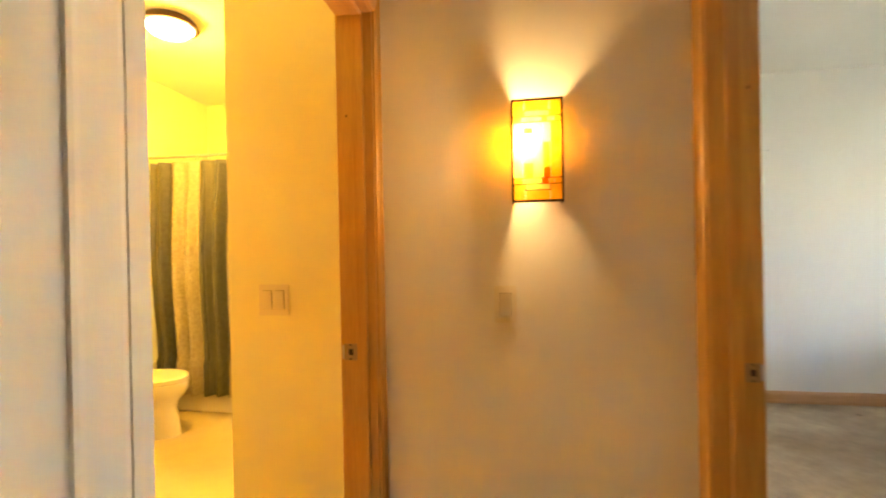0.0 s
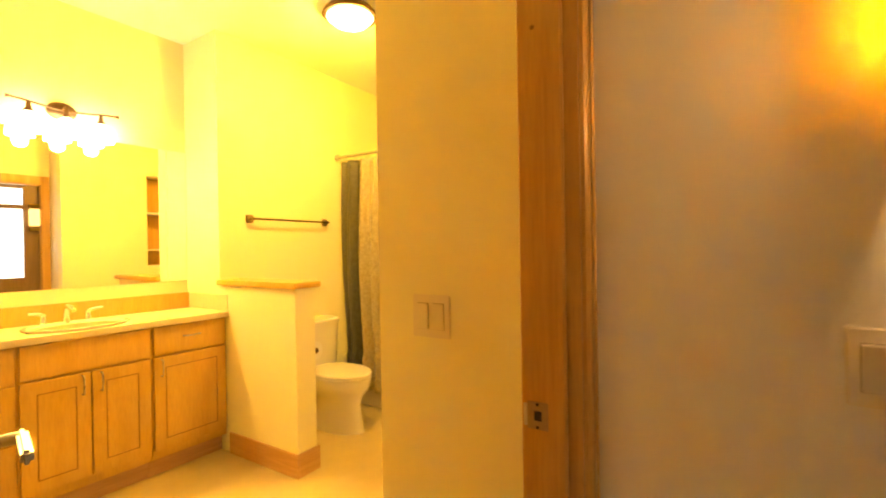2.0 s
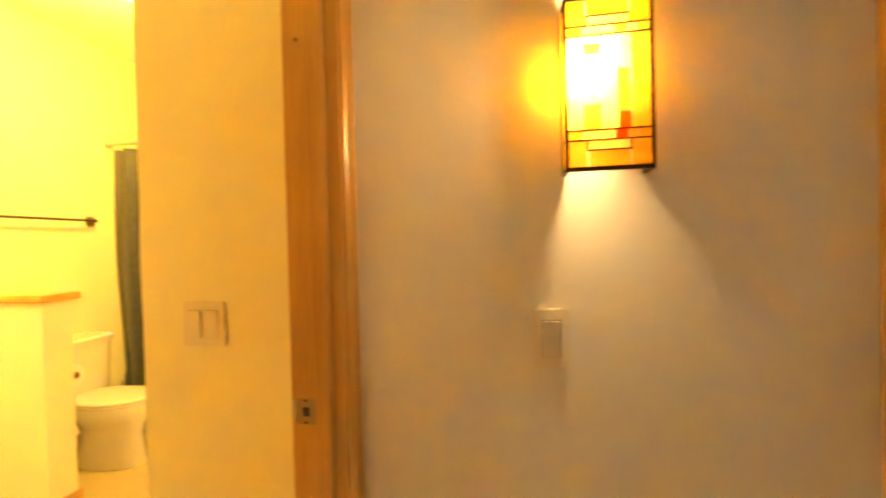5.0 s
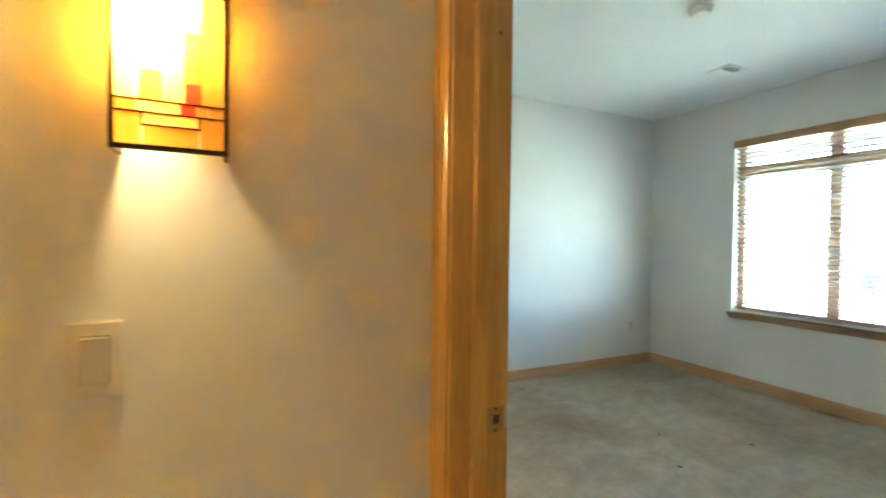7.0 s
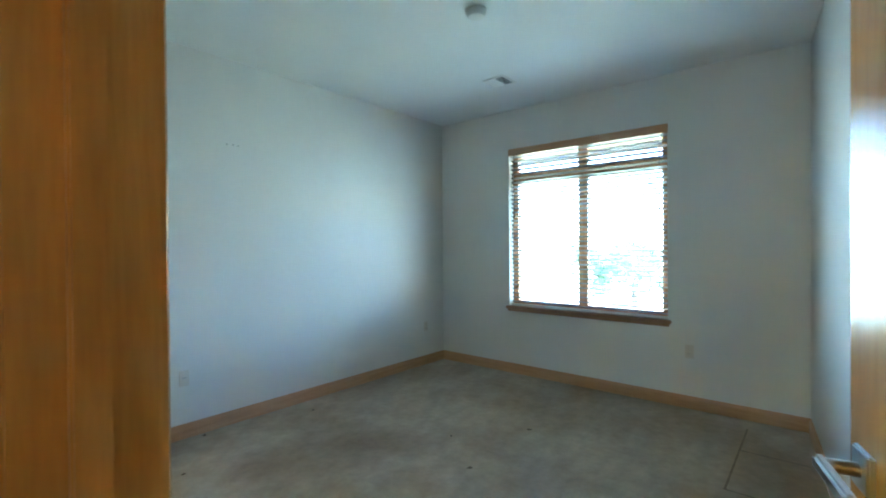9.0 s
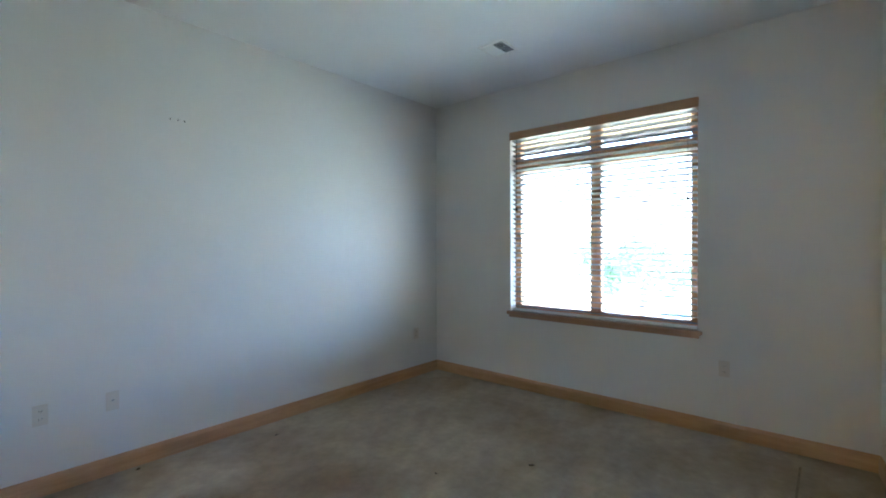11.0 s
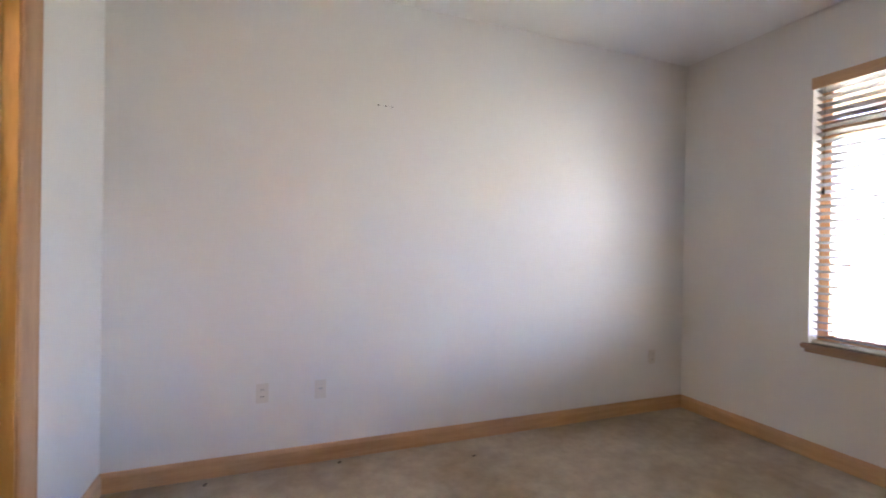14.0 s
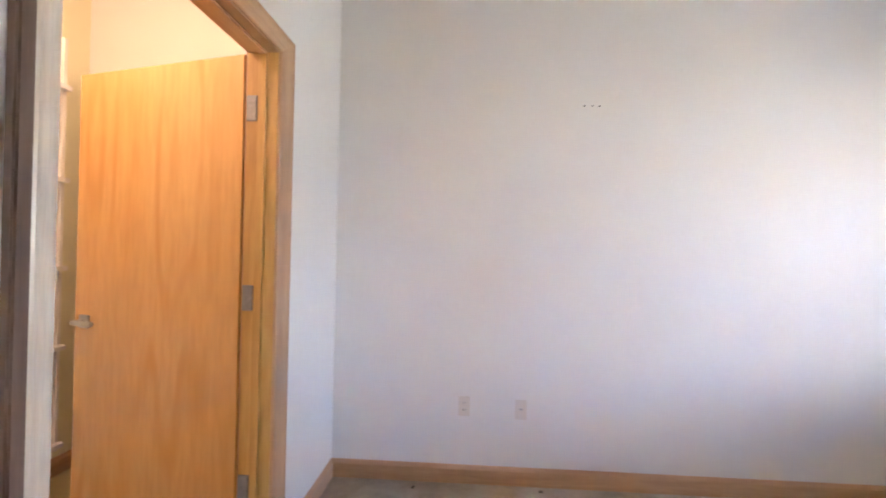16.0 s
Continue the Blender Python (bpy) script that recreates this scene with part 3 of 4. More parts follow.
blind = thing("window_blind", pose(4.965, 1.135, WZ0), "white two-inch slat blind lowered, open slats darkened as if backlit", "blind")
part("valance", box(-0.047, -YH - 0.006, ZH - 0.075, -0.033, YH + 0.006, ZH - 0.003, bevel=0.004), MAPLE_Y, blind, "tan wooden valance board")
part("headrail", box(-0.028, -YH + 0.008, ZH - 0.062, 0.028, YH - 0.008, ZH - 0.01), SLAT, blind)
n_slats = 35
slat_mesh = None
for k in range(n_slats):
    z = 0.045 + k * (ZH - 0.13) / (n_slats - 1)
    if slat_mesh is None:
        bm = bmesh.new()
        rows = []
        for u, dz in ((-0.024, -0.0025), (0, 0.0), (0.024, -0.0025)):
            rows.append([bm.verts.new((u, y, dz + e)) for e in (0, 0.003) for y in (-YH + 0.01, YH - 0.01)])
        for a, b in zip(rows, rows[1:]):
            bm.faces.new((a[0], a[1], b[1], b[0])), bm.faces.new((a[2], a[3], b[3], b[2]))
            bm.faces.new((a[0], a[2], b[2], b[0])), bm.faces.new((a[1], a[3], b[3], b[1]))
        bm.faces.new((rows[0][0], rows[0][1], rows[0][3], rows[0][2])), bm.faces.new((rows[-1][0], rows[-1][1], rows[-1][3], rows[-1][2]))
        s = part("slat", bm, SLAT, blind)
        slat_mesh = s.data
    else:
        s = new("slat", slat_mesh)
        s.parent = blind
    s.matrix_basis = pose(0, 0, z, 0, 18, 0)
# Rail kept white, so its lit look is in the colour.
part("bottom_rail", box(-0.024, -YH + 0.01, 0.006, 0.024, YH - 0.01, 0.022, bevel=0.003), WHITE, blind)
for y in (-0.62, -0.08, 0.08, 0.62):
    for x in (-0.025, 0.025):
        part("ladder_cord", tube([(x, y, 0.02), (x, y, ZH - 0.06)], 0.0012, 6), SLAT, blind)
for y in (-0.70, 0.70):
    bm = tube([(-0.034, y, 0.95), (-0.034, y, ZH - 0.07)], 0.0015, 6)
    loft([(-0.034, y, 0.91, 0.004, 0.004), (-0.034, y, 0.925, 0.010, 0.010), (-0.034, y, 0.95, 0.004, 0.004)], 10, bm)
    part("pull_cord", bm, CAME, blind, "cord with dark tassel")


# ---- electrical plates ----
def plate(name, m, label, category, gangs=1, style="rocker"):
    """A wall plate in its own x (width) and z, facing -y."""
    p = thing(name, m, label, category)
    w = 0.064 if gangs == 1 else 0.112
    PLATE = PLASTIC if style == "rocker" else OUTLET_PLASTIC
    part("plate", box(-w / 2, -0.0064, -0.054, w / 2, 0, 0.054, bevel=0.0022), PLATE, p)
    for g in range(gangs):
        cx = (g - (gangs - 1) / 2) * 0.046
        if style == "rocker":
            part("gap", box(cx - 0.0172, -0.0066, -0.0338, cx + 0.0172, -0.0058, 0.0338), SHADOW_GAP, p, "darker patch for the shadow in the rocker's gap")
            part("rocker", box(cx - 0.0158, -0.0118, -0.0324, cx + 0.0158, -0.0062, 0.0324, bevel=0.0012), PLASTIC, p, m=pose(0, 0, 0, 4))
        elif style == "duplex":
            for z in (-0.02, 0.02):
                r = part("receptacle", loft([(cx, 0, -0.0012, 0.017, 0.014), (cx, 0, 0.0012, 0.017, 0.014)], 20, power=3), PLATE, p, m=pose(0, -0.0068, z, 90))
                for x in (-0.006, 0.006):
                    part("slot", box(x - 0.0012, -0.004, 0.0, x + 0.0012, 0.005, 0.0018), DARK, r)
        else:
            bm = tube([(cx, -0.004, 0.004), (cx, -0.013, 0.004)], 0.005, 12)
            part("connector", bm, NICKEL, p, "coaxial connector")
            part("slot", box(cx - 0.007, -0.0068, 0.001, cx + 0.007, -0.0055, 0.008), DARK, p)
    for z in (-0.042, 0.042):
        part("screw", tube([(0, -0.0055, z), (0, -0.007, z)], 0.003, 10), PLATE, p)
    return p


plate("light_switch", pose(0.383, 0, 1.174), "ivory rocker switch on the wall under the sconce", "switch")
plate("double_switch", pose(-0.418, 0.124, 1.172), "ivory double rocker switch on the bathroom wall", "switch", 2)
plate("outlet", pose(1.789, 2.808, 0.425), "ivory duplex outlet above the baseboard", "outlet", style="duplex")
plate("cable_outlet", pose(2.102, 2.808, 0.418), "ivory plate with cable jack above the baseboard", "cable outlet", style="coax")
plate("outlet", pose(4.615, 2.808, 0.425), "ivory duplex outlet near the room corner", "outlet", style="duplex")
plate("outlet", pose(4.93, 0.212, 0.46, 0, 0, -90), "ivory duplex outlet beside the window", "outlet", style="duplex")

# ---- ceiling fixtures in the bedroom ----
vent = thing("ceiling_vent", pose(4.152, 1.513, H), "white metal ceiling air register", "vent")
for a, b, c, d in ((-0.11, -0.105, 0.11, -0.085), (-0.11, 0.085, 0.11, 0.105), (-0.11, -0.085, -0.09, 0.085), (0.09, -0.085, 0.11, 0.085)):
    part("frame", box(a, b, -0.008, c, d, 0, bevel=0.002), WHITE, vent)
part("backing", box(-0.09, -0.085, -0.0022, 0.09, 0.085, 0), DARK, vent, "dark duct opening")
for k in range(11):
    y = -0.077 + k * 0.0154
    tilt = 40 if k < 5 else -40
    part("slat", box(-0.09, -0.006, -0.0006, 0.09, 0.006, 0.0006), WHITE, vent, m=pose(0, y, -0.0062, tilt, 0, 0))
smoke = thing("smoke_detector", pose(3.075, 0.985, H), "round white smoke detector on the ceiling", "smoke detector")
part("base", loft([(0, 0, -0.012, 0.066, 0.066), (0, 0, 0, 0.066, 0.066)]), WHITE, smoke, smooth=True)
part("cover", loft([(0, 0, -0.042, 0.030, 0.030), (0, 0, -0.038, 0.048, 0.048), (0, 0, -0.024, 0.058, 0.058), (0, 0, -0.012, 0.060, 0.060)]), WHITE, smoke, smooth=True)

# ---- stained-glass sconce ----
sconce = thing("wall_sconce", pose(0.479, 0, 1.463), "bronze-framed amber stained-glass wall sconce, lit", "wall sconce")
SW, SD, SH = 0.068, 0.060, 0.287
part("back_plate", box(-0.035, -0.004, 0.08, 0.035, 0, 0.21, bevel=0.001), BRONZE, sconce)
part("socket", tube([(0, -0.004, 0.10), (0, -0.03, 0.10), (0, -0.03, 0.125)], 0.011, 12), BRONZE, sconce)
part("bulb", loft([(0, -0.03, 0.125, 0.008, 0.008), (0, -0.03, 0.14, 0.013, 0.013), (0, -0.03, 0.150, 0.014, 0.014)], 16), WHITE, sconce, "small lamp base", smooth=True)
for x in (-SW, SW):
    for y in (-SD, -0.004):
        part("corner_bar", box(x - 0.003, y - 0.003, 0, x + 0.003, y + 0.003, SH, bevel=0.001), CAME, sconce)
for z in (0.0, SH - 0.007):
    part("rim", box(-SW + 0.003, -SD - 0.003, z, SW - 0.003, -SD + 0.003, z + 0.007), CAME, sconce)
    for x in (-SW, SW):
        part("rim", box(x - 0.003, -SD + 0.003, z, x + 0.003, -0.007, z + 0.007), CAME, sconce)


def came(x0, z0, x1, z1):
    part("came", box(x0 - 0.0011, -SD - 0.0022, z0 - 0.0011, x1 + 0.0011, -SD + 0.0022, z1 + 0.0011), CAME, sconce)


def glass_piece(x0, z0, x1, z1, mat):
    part("glass_piece", box(x0, -SD - 0.001, z0, x1, -SD + 0.001, z1), mat, sconce)


for z in (0.0505, 0.067, 0.2216, 0.237):
    came(-SW + 0.003, z, SW - 0.003, z)
for z0, z1, zb in ((0.007, 0.0505, 0.034), (0.237, 0.280, 0.253)):
    came(-0.034, zb, 0.034, zb)
    for x in (-0.034, 0.034):
        came(x, min(zb, z0 if zb > 0.1 else z1), x, max(zb, z0 if zb > 0.1 else z1))
    glass_piece(-SW + 0.003, z0, -0.035, z1, AMBER), glass_piece(0.035, z0, SW - 0.003, z1, AMBER)
    a, b = (zb, z1) if zb < 0.1 else (z0, zb)
    glass_piece(-0.033, a, 0.033, b, HONEY)
    glass_piece(-0.033, z0 if zb < 0.1 else zb, 0.033, zb if zb < 0.1 else z1, AMBER)
for z0, z1 in ((0.0505, 0.067), (0.2216, 0.237)):
    for x0, x1, mat in ((-0.065, -0.040, AMBER), (-0.039, 0.010, HONEY), (0.011, 0.030, RED if z0 < 0.1 else AMBER), (0.031, 0.045, AMBER if z0 < 0.1 else HONEY), (0.046, 0.065, AMBER if z0 < 0.1 else GREEN)):
        glass_piece(x0, z0 + 0.001, x1, z1 - 0.001, mat)
for x0, x1, mat in ((-0.065, -0.040, HONEY), (-0.011, 0.016, HONEY), (0.036, 0.065, AMBER)):
    glass_piece(x0, 0.068, x1, 0.2206, mat)
for z0, z1, mat in ((0.068, 0.108, AMBER), (0.109, 0.190, HONEY), (0.191, 0.207, ORANGE), (0.208, 0.2206, HONEY)):
    glass_piece(-0.039, z0, -0.024 if mat is HONEY else -0.012, z1, mat)
    if mat is HONEY:
        glass_piece(-0.023, z0, -0.012, z1, mat)
glass_piece(0.017, 0.068, 0.035, 0.095, RED), glass_piece(0.017, 0.096, 0.035, 0.165, ORANGE), glass_piece(0.017, 0.166, 0.035, 0.2206, HONEY)
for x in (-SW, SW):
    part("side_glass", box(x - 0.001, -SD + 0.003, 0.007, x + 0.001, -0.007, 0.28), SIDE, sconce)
    for z in (0.056, 0.235):
        part("came", box(x - 0.002, -SD + 0.003, z - 0.001, x + 0.002, -0.007, z + 0.001), CAME, sconce)

# ---- bathroom vanity ----
VF, VB = -2.58, -3.07


def front(parent, y0, y1, z0, z1, name, pull, panel=True):
    """A drawer front or door; pull: '' or (y, z, along)."""
    f = part(name, box(VF - 0.018, y0, z0, VF, y1, z1, bevel=0.003), CABINET, parent)
    if panel:
        a, b, c, d = y0 + 0.062, y1 - 0.062, z0 + 0.062, z1 - 0.062
        for u in ((a, c, b, c + 0.005), (a, d - 0.005, b, d), (a, c + 0.005, a + 0.005, d - 0.005), (b - 0.005, c + 0.005, b, d - 0.005)):
            part("groove", box(VF - 0.002, u[0], u[1], VF + 0.0012, u[2], u[3]), CABINET_EDGE, f, "dark routed groove")
    if pull:
        y, z, along = pull
        e = (0, 0.048, 0) if along == "y" else (0, 0, 0.048)
        p0, p1 = (VF, y - e[1], z - e[2]), (VF, y + e[1], z + e[2])
        out = VF + 0.026
        part("pull", tube([p0, (out - 0.006, *p0[1:]), (out, y - e[1] * 0.8, z - e[2] * 0.8), (out + 0.002, y, z), (out, y + e[1] * 0.8, z + e[2] * 0.8), (out - 0.006, *p1[1:]), p1], 0.004, 8), NICKEL, f, "satin nickel bow pull", smooth=True)
    return f


def cabinet(y0, y1, label):
    c = thing("vanity_cabinet", VANITY, label, "cabinet", "vanity cabinets")
    part("body", box(VB, y0, 0.115, VF - 0.019, y1, 0.905), CABINET, c)
    part("toe_kick", box(VB, y0, 0, VF - 0.075, y1, 0.115), MAPLE_Y, c, "dark recessed toe kick")
    return c


c = cabinet(-0.62, -0.128, "maple vanity drawer base with three drawers")
for z0, z1 in ((0.732, 0.898), (0.45, 0.717), (0.165, 0.435)):
    front(c, -0.61, -0.14, z0, z1, "drawer", (-0.375, (z0 + z1) / 2, "y"), False)
c = cabinet(-0.127, 0.464, "maple sink base cabinet with two panelled doors")
front(c, -0.118, 0.455, 0.732, 0.898, "false_front", "", False)
front(c, -0.118, 0.166, 0.165, 0.717, "door", (0.128, 0.655, "z"))
front(c, 0.171, 0.455, 0.165, 0.717, "door", (0.210, 0.655, "z"))
c = cabinet(0.465, 0.937, "maple vanity cabinet with drawer and panelled door")
front(c, 0.474, 0.915, 0.732, 0.898, "drawer", (0.69, 0.826, "y"), False)
front(c, 0.474, 0.915, 0.165, 0.717, "door", (0.512, 0.655, "z"))
c = cabinet(-0.998, -0.621, "maple vanity cabinet with panelled door")
front(c, -0.99, -0.63, 0.165, 0.898, "door", (-0.67, 0.72, "z"))

top = thing("vanity_counter", VANITY, "cream laminate vanity counter with backsplash and oval sink", "counter")
slab = box(VB, -0.998, 0.905, VF + 0.025, 0.938, 0.94, bevel=0.004)
slab_ob = part("worktop", slab, LAMINATE, top)
cut = new("sink_cutter", bpy.data.meshes.new("sink_cutter"))
bm = loft([(-2.80, 0.185, 0.85, 0.165, 0.225), (-2.80, 0.185, 1.0, 0.165, 0.225)], 40)
bm.to_mesh(cut.data)
bm.free()
mod = slab_ob.modifiers.new("sink_hole", "BOOLEAN")
mod.object, mod.operation, mod.solver = cut, "DIFFERENCE", "EXACT"
bpy.context.view_layer.update()
cutmesh = bpy.data.meshes.new_from_object(slab_ob.evaluated_get(bpy.context.evaluated_depsgraph_get()))
slab_ob.modifiers.clear()
slab_ob.data = cutmesh
bpy.data.objects.remove(cut)
part("backsplash", box(VB, -0.998, 0.94, VB + 0.02, 0.938, 1.05, bevel=0.003), CABINET, top)
part("side_splash", box(VB + 0.02, 0.918, 0.94, VF + 0.02, 0.938, 1.05, bevel=0.003), LAMINATE, top)
basin = loft([(-2.80, 0.185, 0.945, 0.185, 0.245), (-2.80, 0.185, 0.951, 0.178, 0.238), (-2.80, 0.185, 0.949, 0.165, 0.225), (-2.80, 0.185, 0.90, 0.150, 0.205), (-2.80, 0.185, 0.83, 0.10, 0.14), (-2.80, 0.185, 0.80, 0.03, 0.03)], 40, close=False)
sk = part("sink", basin, PORCELAIN, top, "oval cream drop-in sink", smooth=True)
md = sk.modifiers.new("thick", "SOLIDIFY")
md.thickness = 0.006
tap = thing("faucet", VANITY @ pose(-2.985, 0.185, 0.94), "chrome widespread faucet with two lever handles", "faucet")
bm = loft([(0, 0, 0, 0.026, 0.026), (0, 0, 0.012, 0.022, 0.022), (0, 0, 0.03, 0.017, 0.019)], 20)
tube([(0, 0, 0.02), (0.005, 0, 0.075), (0.03, 0, 0.098), (0.075, 0, 0.094), (0.115, 0, 0.078)], [0.017, 0.016, 0.015, 0.013, 0.011], 14, bm)
part("spout", bm, CHROME, tap, smooth=True)
for s in (-1, 1):
    bm = loft([(0, s * 0.105, 0, 0.025, 0.025), (0, s * 0.105, 0.015, 0.018, 0.018), (0, s * 0.105, 0.05, 0.013, 0.013), (0, s * 0.105, 0.06, 0.015, 0.015)], 18)
    tube([(0, s * 0.105, 0.056), (0.012, s * 0.13, 0.068), (0.02, s * 0.175, 0.074)], [0.011, 0.009, 0.007], 10, bm)
    part("tap_handle", bm, CHROME, tap, smooth=True)

glass = part("wall_mirror", box(VB, -0.97, 1.135, VB + 0.006, 0.917, 2.06, bevel=0.0015), MIRROR, m=VANITY)
tagged(glass, "large frameless plate mirror above the vanity", "mirror")

fixture = thing("vanity_light", VANITY @ pose(VB, 0.205, 2.19), "dark bronze three-lamp vanity light, lit", "vanity light")
part("canopy", loft([(0, 0, 0, 0.055, 0.075), (0, 0, 0.012, 0.052, 0.072), (0, 0, 0.03, 0.03, 0.045)], 28), BRONZE, fixture, m=pose(0.001, 0, 0, 0, 90, 0), smooth=True)
part("arm", tube([(0.02, 0, 0), (0.085, 0, 0.01)], 0.009, 10), BRONZE, fixture)
pts = [(0.085, -0.265 + 0.53 * k / 24, 0.012 * math.cos(2 * math.pi * k / 24) - 0.0) for k in range(25)]
part("bar", tube(pts, [0.011 if k in (0, 24) else 0.006 for k in range(25)], 10), BRONZE, fixture, smooth=True)
for k in range(3):
    y = -0.17 + 0.17 * k
    part("lamp_holder", loft([(0.085, y, -0.055, 0.026, 0.026), (0.085, y, -0.045, 0.022, 0.022), (0.085, y, -0.03, 0.012, 0.012), (0.085, y, 0.0, 0.009, 0.009)], 18), BRONZE, fixture, smooth=True)
    part("shade", loft([(0.085, y, -0.056, 0.022, 0.022), (0.085, y, -0.075, 0.046, 0.046), (0.085, y, -0.11, 0.060, 0.060), (0.085, y, -0.165, 0.066, 0.066)], 24, close=False), CERAMIC_GLOW, fixture, "frosted glass bell shade, glowing", smooth=True)

flush = thing("ceiling_light", pose(-1.77, 1.265, BH), "round flush ceiling light with bronze ring, lit", "ceiling light")
part("pan", loft([(0, 0, -0.055, 0.165, 0.165), (0, 0, -0.048, 0.172, 0.172), (0, 0, -0.03, 0.165, 0.165), (0, 0, 0, 0.14, 0.14)], 40), BRONZE, flush, "dark bronze ring", smooth=True)
part("diffuser", loft([(0, 0, -0.105, 0.02, 0.02), (0, 0, -0.102, 0.06, 0.06), (0, 0, -0.09, 0.105, 0.105), (0, 0, -0.0555, 0.142, 0.142)], 40), CERAMIC_GLOW, flush, "domed frosted glass diffuser", smooth=True)

# ---- towel bar, toilet, tub and curtain ----
bar = thing("towel_bar", pose(-2.70, 1.525, 1.572), "antique nickel towel bar with square posts", "towel bar")
for y in (-0.355, 0.355):
    part("bracket", box(0, y - 0.03, -0.03, 0.012, y + 0.03, 0.03, bevel=0.004), ANTIQUE, bar)
    part("post", tube([(0.01, y, 0), (0.055, y, 0)], 0.012, 12), ANTIQUE, bar)
part("rod", tube([(0.05, -0.365, 0), (0.05, 0.365, 0)], 0.0075, 12), BRONZE, bar)

toilet = thing("toilet", pose(-2.70, 1.62, 0), "white two-piece porcelain toilet with closed lid", "toilet")
part("base", loft([(0.39, 0, 0, 0.255, 0.128), (0.39, 0, 0.02, 0.25, 0.124), (0.40, 0, 0.10, 0.225, 0.112), (0.405, 0, 0.20, 0.205, 0.110), (0.41, 0, 0.255, 0.215, 0.130), (0.42, 0, 0.30, 0.25, 0.168), (0.425, 0, 0.34, 0.266, 0.186), (0.425, 0, 0.385, 0.268, 0.188), (0.425, 0, 0.395, 0.262, 0.183)], 40), PORCELAIN, toilet, smooth=True)
part("seat", loft([(0.43, 0, 0.397, 0.262, 0.186), (0.43, 0, 0.402, 0.268, 0.190), (0.43, 0, 0.413, 0.266, 0.188)], 40), PORCELAIN, toilet, smooth=True)
part("lid", loft([(0.43, 0, 0.416, 0.266, 0.188), (0.43, 0, 0.424, 0.268, 0.190), (0.43, 0, 0.436, 0.258, 0.180), (0.43, 0, 0.441, 0.20, 0.14)], 40), PORCELAIN, toilet, smooth=True)
part("shelf", loft([(0.13, 0, 0.29, 0.10, 0.11), (0.13, 0, 0.37, 0.125, 0.17), (0.13, 0, 0.392, 0.125, 0.17)], 28, power=4), PORCELAIN, toilet, smooth=True)
part("tank", loft([(0.105, 0, 0.392, 0.088, 0.20), (0.105, 0, 0.42, 0.095, 0.215), (0.105, 0, 0.745, 0.10, 0.235)], 32, power=6), PORCELAIN, toilet, smooth=True)
part("tank_lid", loft([(0.105, 0, 0.747, 0.108, 0.245), (0.105, 0, 0.775, 0.110, 0.248), (0.105, 0, 0.788, 0.10, 0.238)], 32, power=6), PORCELAIN, toilet, smooth=True)
bm = tube([(0.20, -0.16, 0.68), (0.225, -0.16, 0.68)], 0.010, 10)
tube([(0.222, -0.165, 0.68), (0.226, -0.09, 0.672)], 0.006, 8, bm)
part("flush_lever", bm, CHROME, toilet, smooth=True)
for y in (-0.07, 0.07):
    part("seat_hinge", box(0.165, y - 0.02, 0.393, 0.205, y + 0.02, 0.43, bevel=0.006), PORCELAIN, toilet)

roll = thing("toilet_paper", pose(-2.06, 1.085, 0.70), "toilet paper roll on a bronze holder", "toilet paper")
part("holder", tube([(-0.07, 0, 0.0), (-0.07, 0.07, 0.0), (0.07, 0.07, 0.0)], 0.007, 10), BRONZE, roll)
part("roll", tube([(-0.052, 0.07, 0), (0.052, 0.07, 0)], 0.056, 28), WHITE, roll, "white paper roll", smooth=True)
part("core", tube([(-0.0535, 0.07, 0), (0.0535, 0.07, 0)], 0.02, 16), CABINET_EDGE, roll)

tub = thing("bathtub", pose(0, 0, 0), "cream bathtub with plain apron behind the curtain", "bathtub")
part("apron", box(-2.695, 2.07, 0, -0.595, 2.12, 0.36, bevel=0.012), PORCELAIN, tub)
part("rim", box(-2.695, 2.06, 0.361, -0.595, 2.16, 0.40, bevel=0.014), PORCELAIN, tub)
part("basin", box(-2.695, 2.161, 0.05, -0.595, 2.845, 0.30, bevel=0.03), PORCELAIN, tub)

rod = thing("curtain_rod", pose(0, 2.045, 2.15), "brass-toned shower curtain rod between walls", "curtain rod")
part("rod", tube([(-2.70, 0, 0), (-0.59, 0, 0)], 0.0125, 14), NICKEL, rod, smooth=True)
part("flange", tube([(-2.70, 0, 0), (-2.682, 0, 0)], 0.03, 18), NICKEL, rod)
part("flange", tube([(-0.608, 0, 0), (-0.59, 0, 0)], 0.03, 18), NICKEL, rod)

curtain = thing("shower_curtain", pose(0, 2.045, 0), "pleated charcoal, slate and crinkled gold striped shower curtain", "shower curtain")
BANDS = ((0.0, 0.13, CURTAIN_GREY), (0.13, 0.25, CURTAIN_DARK), (0.25, 0.52, CURTAIN_GOLD), (0.52, 0.60, CURTAIN_DARK), (0.60, 0.68, CURTAIN_GREY), (0.68, 0.86, CURTAIN_DARK), (0.86, 1.06, CURTAIN_GOLD), (1.06, 1.25, CURTAIN_GREY))


def fold(s, z):
    """Where the cloth hangs: s along it, z its height."""
    drop = (2.12 - z) / 2.0
    x = -2.645 + s * 0.88 + 0.045 * drop * math.sin(3.1 * s + 1.1) + 0.016 * math.sin(3.3 * z + 0.6)
    y = -0.012 + (0.026 + 0.014 * drop) * math.sin(s * 2 * math.pi / 0.155 + 0.9 * drop * math.sin(2 * s)) + 0.008 * math.sin(37 * s + 2.5 * z)
    return x, y


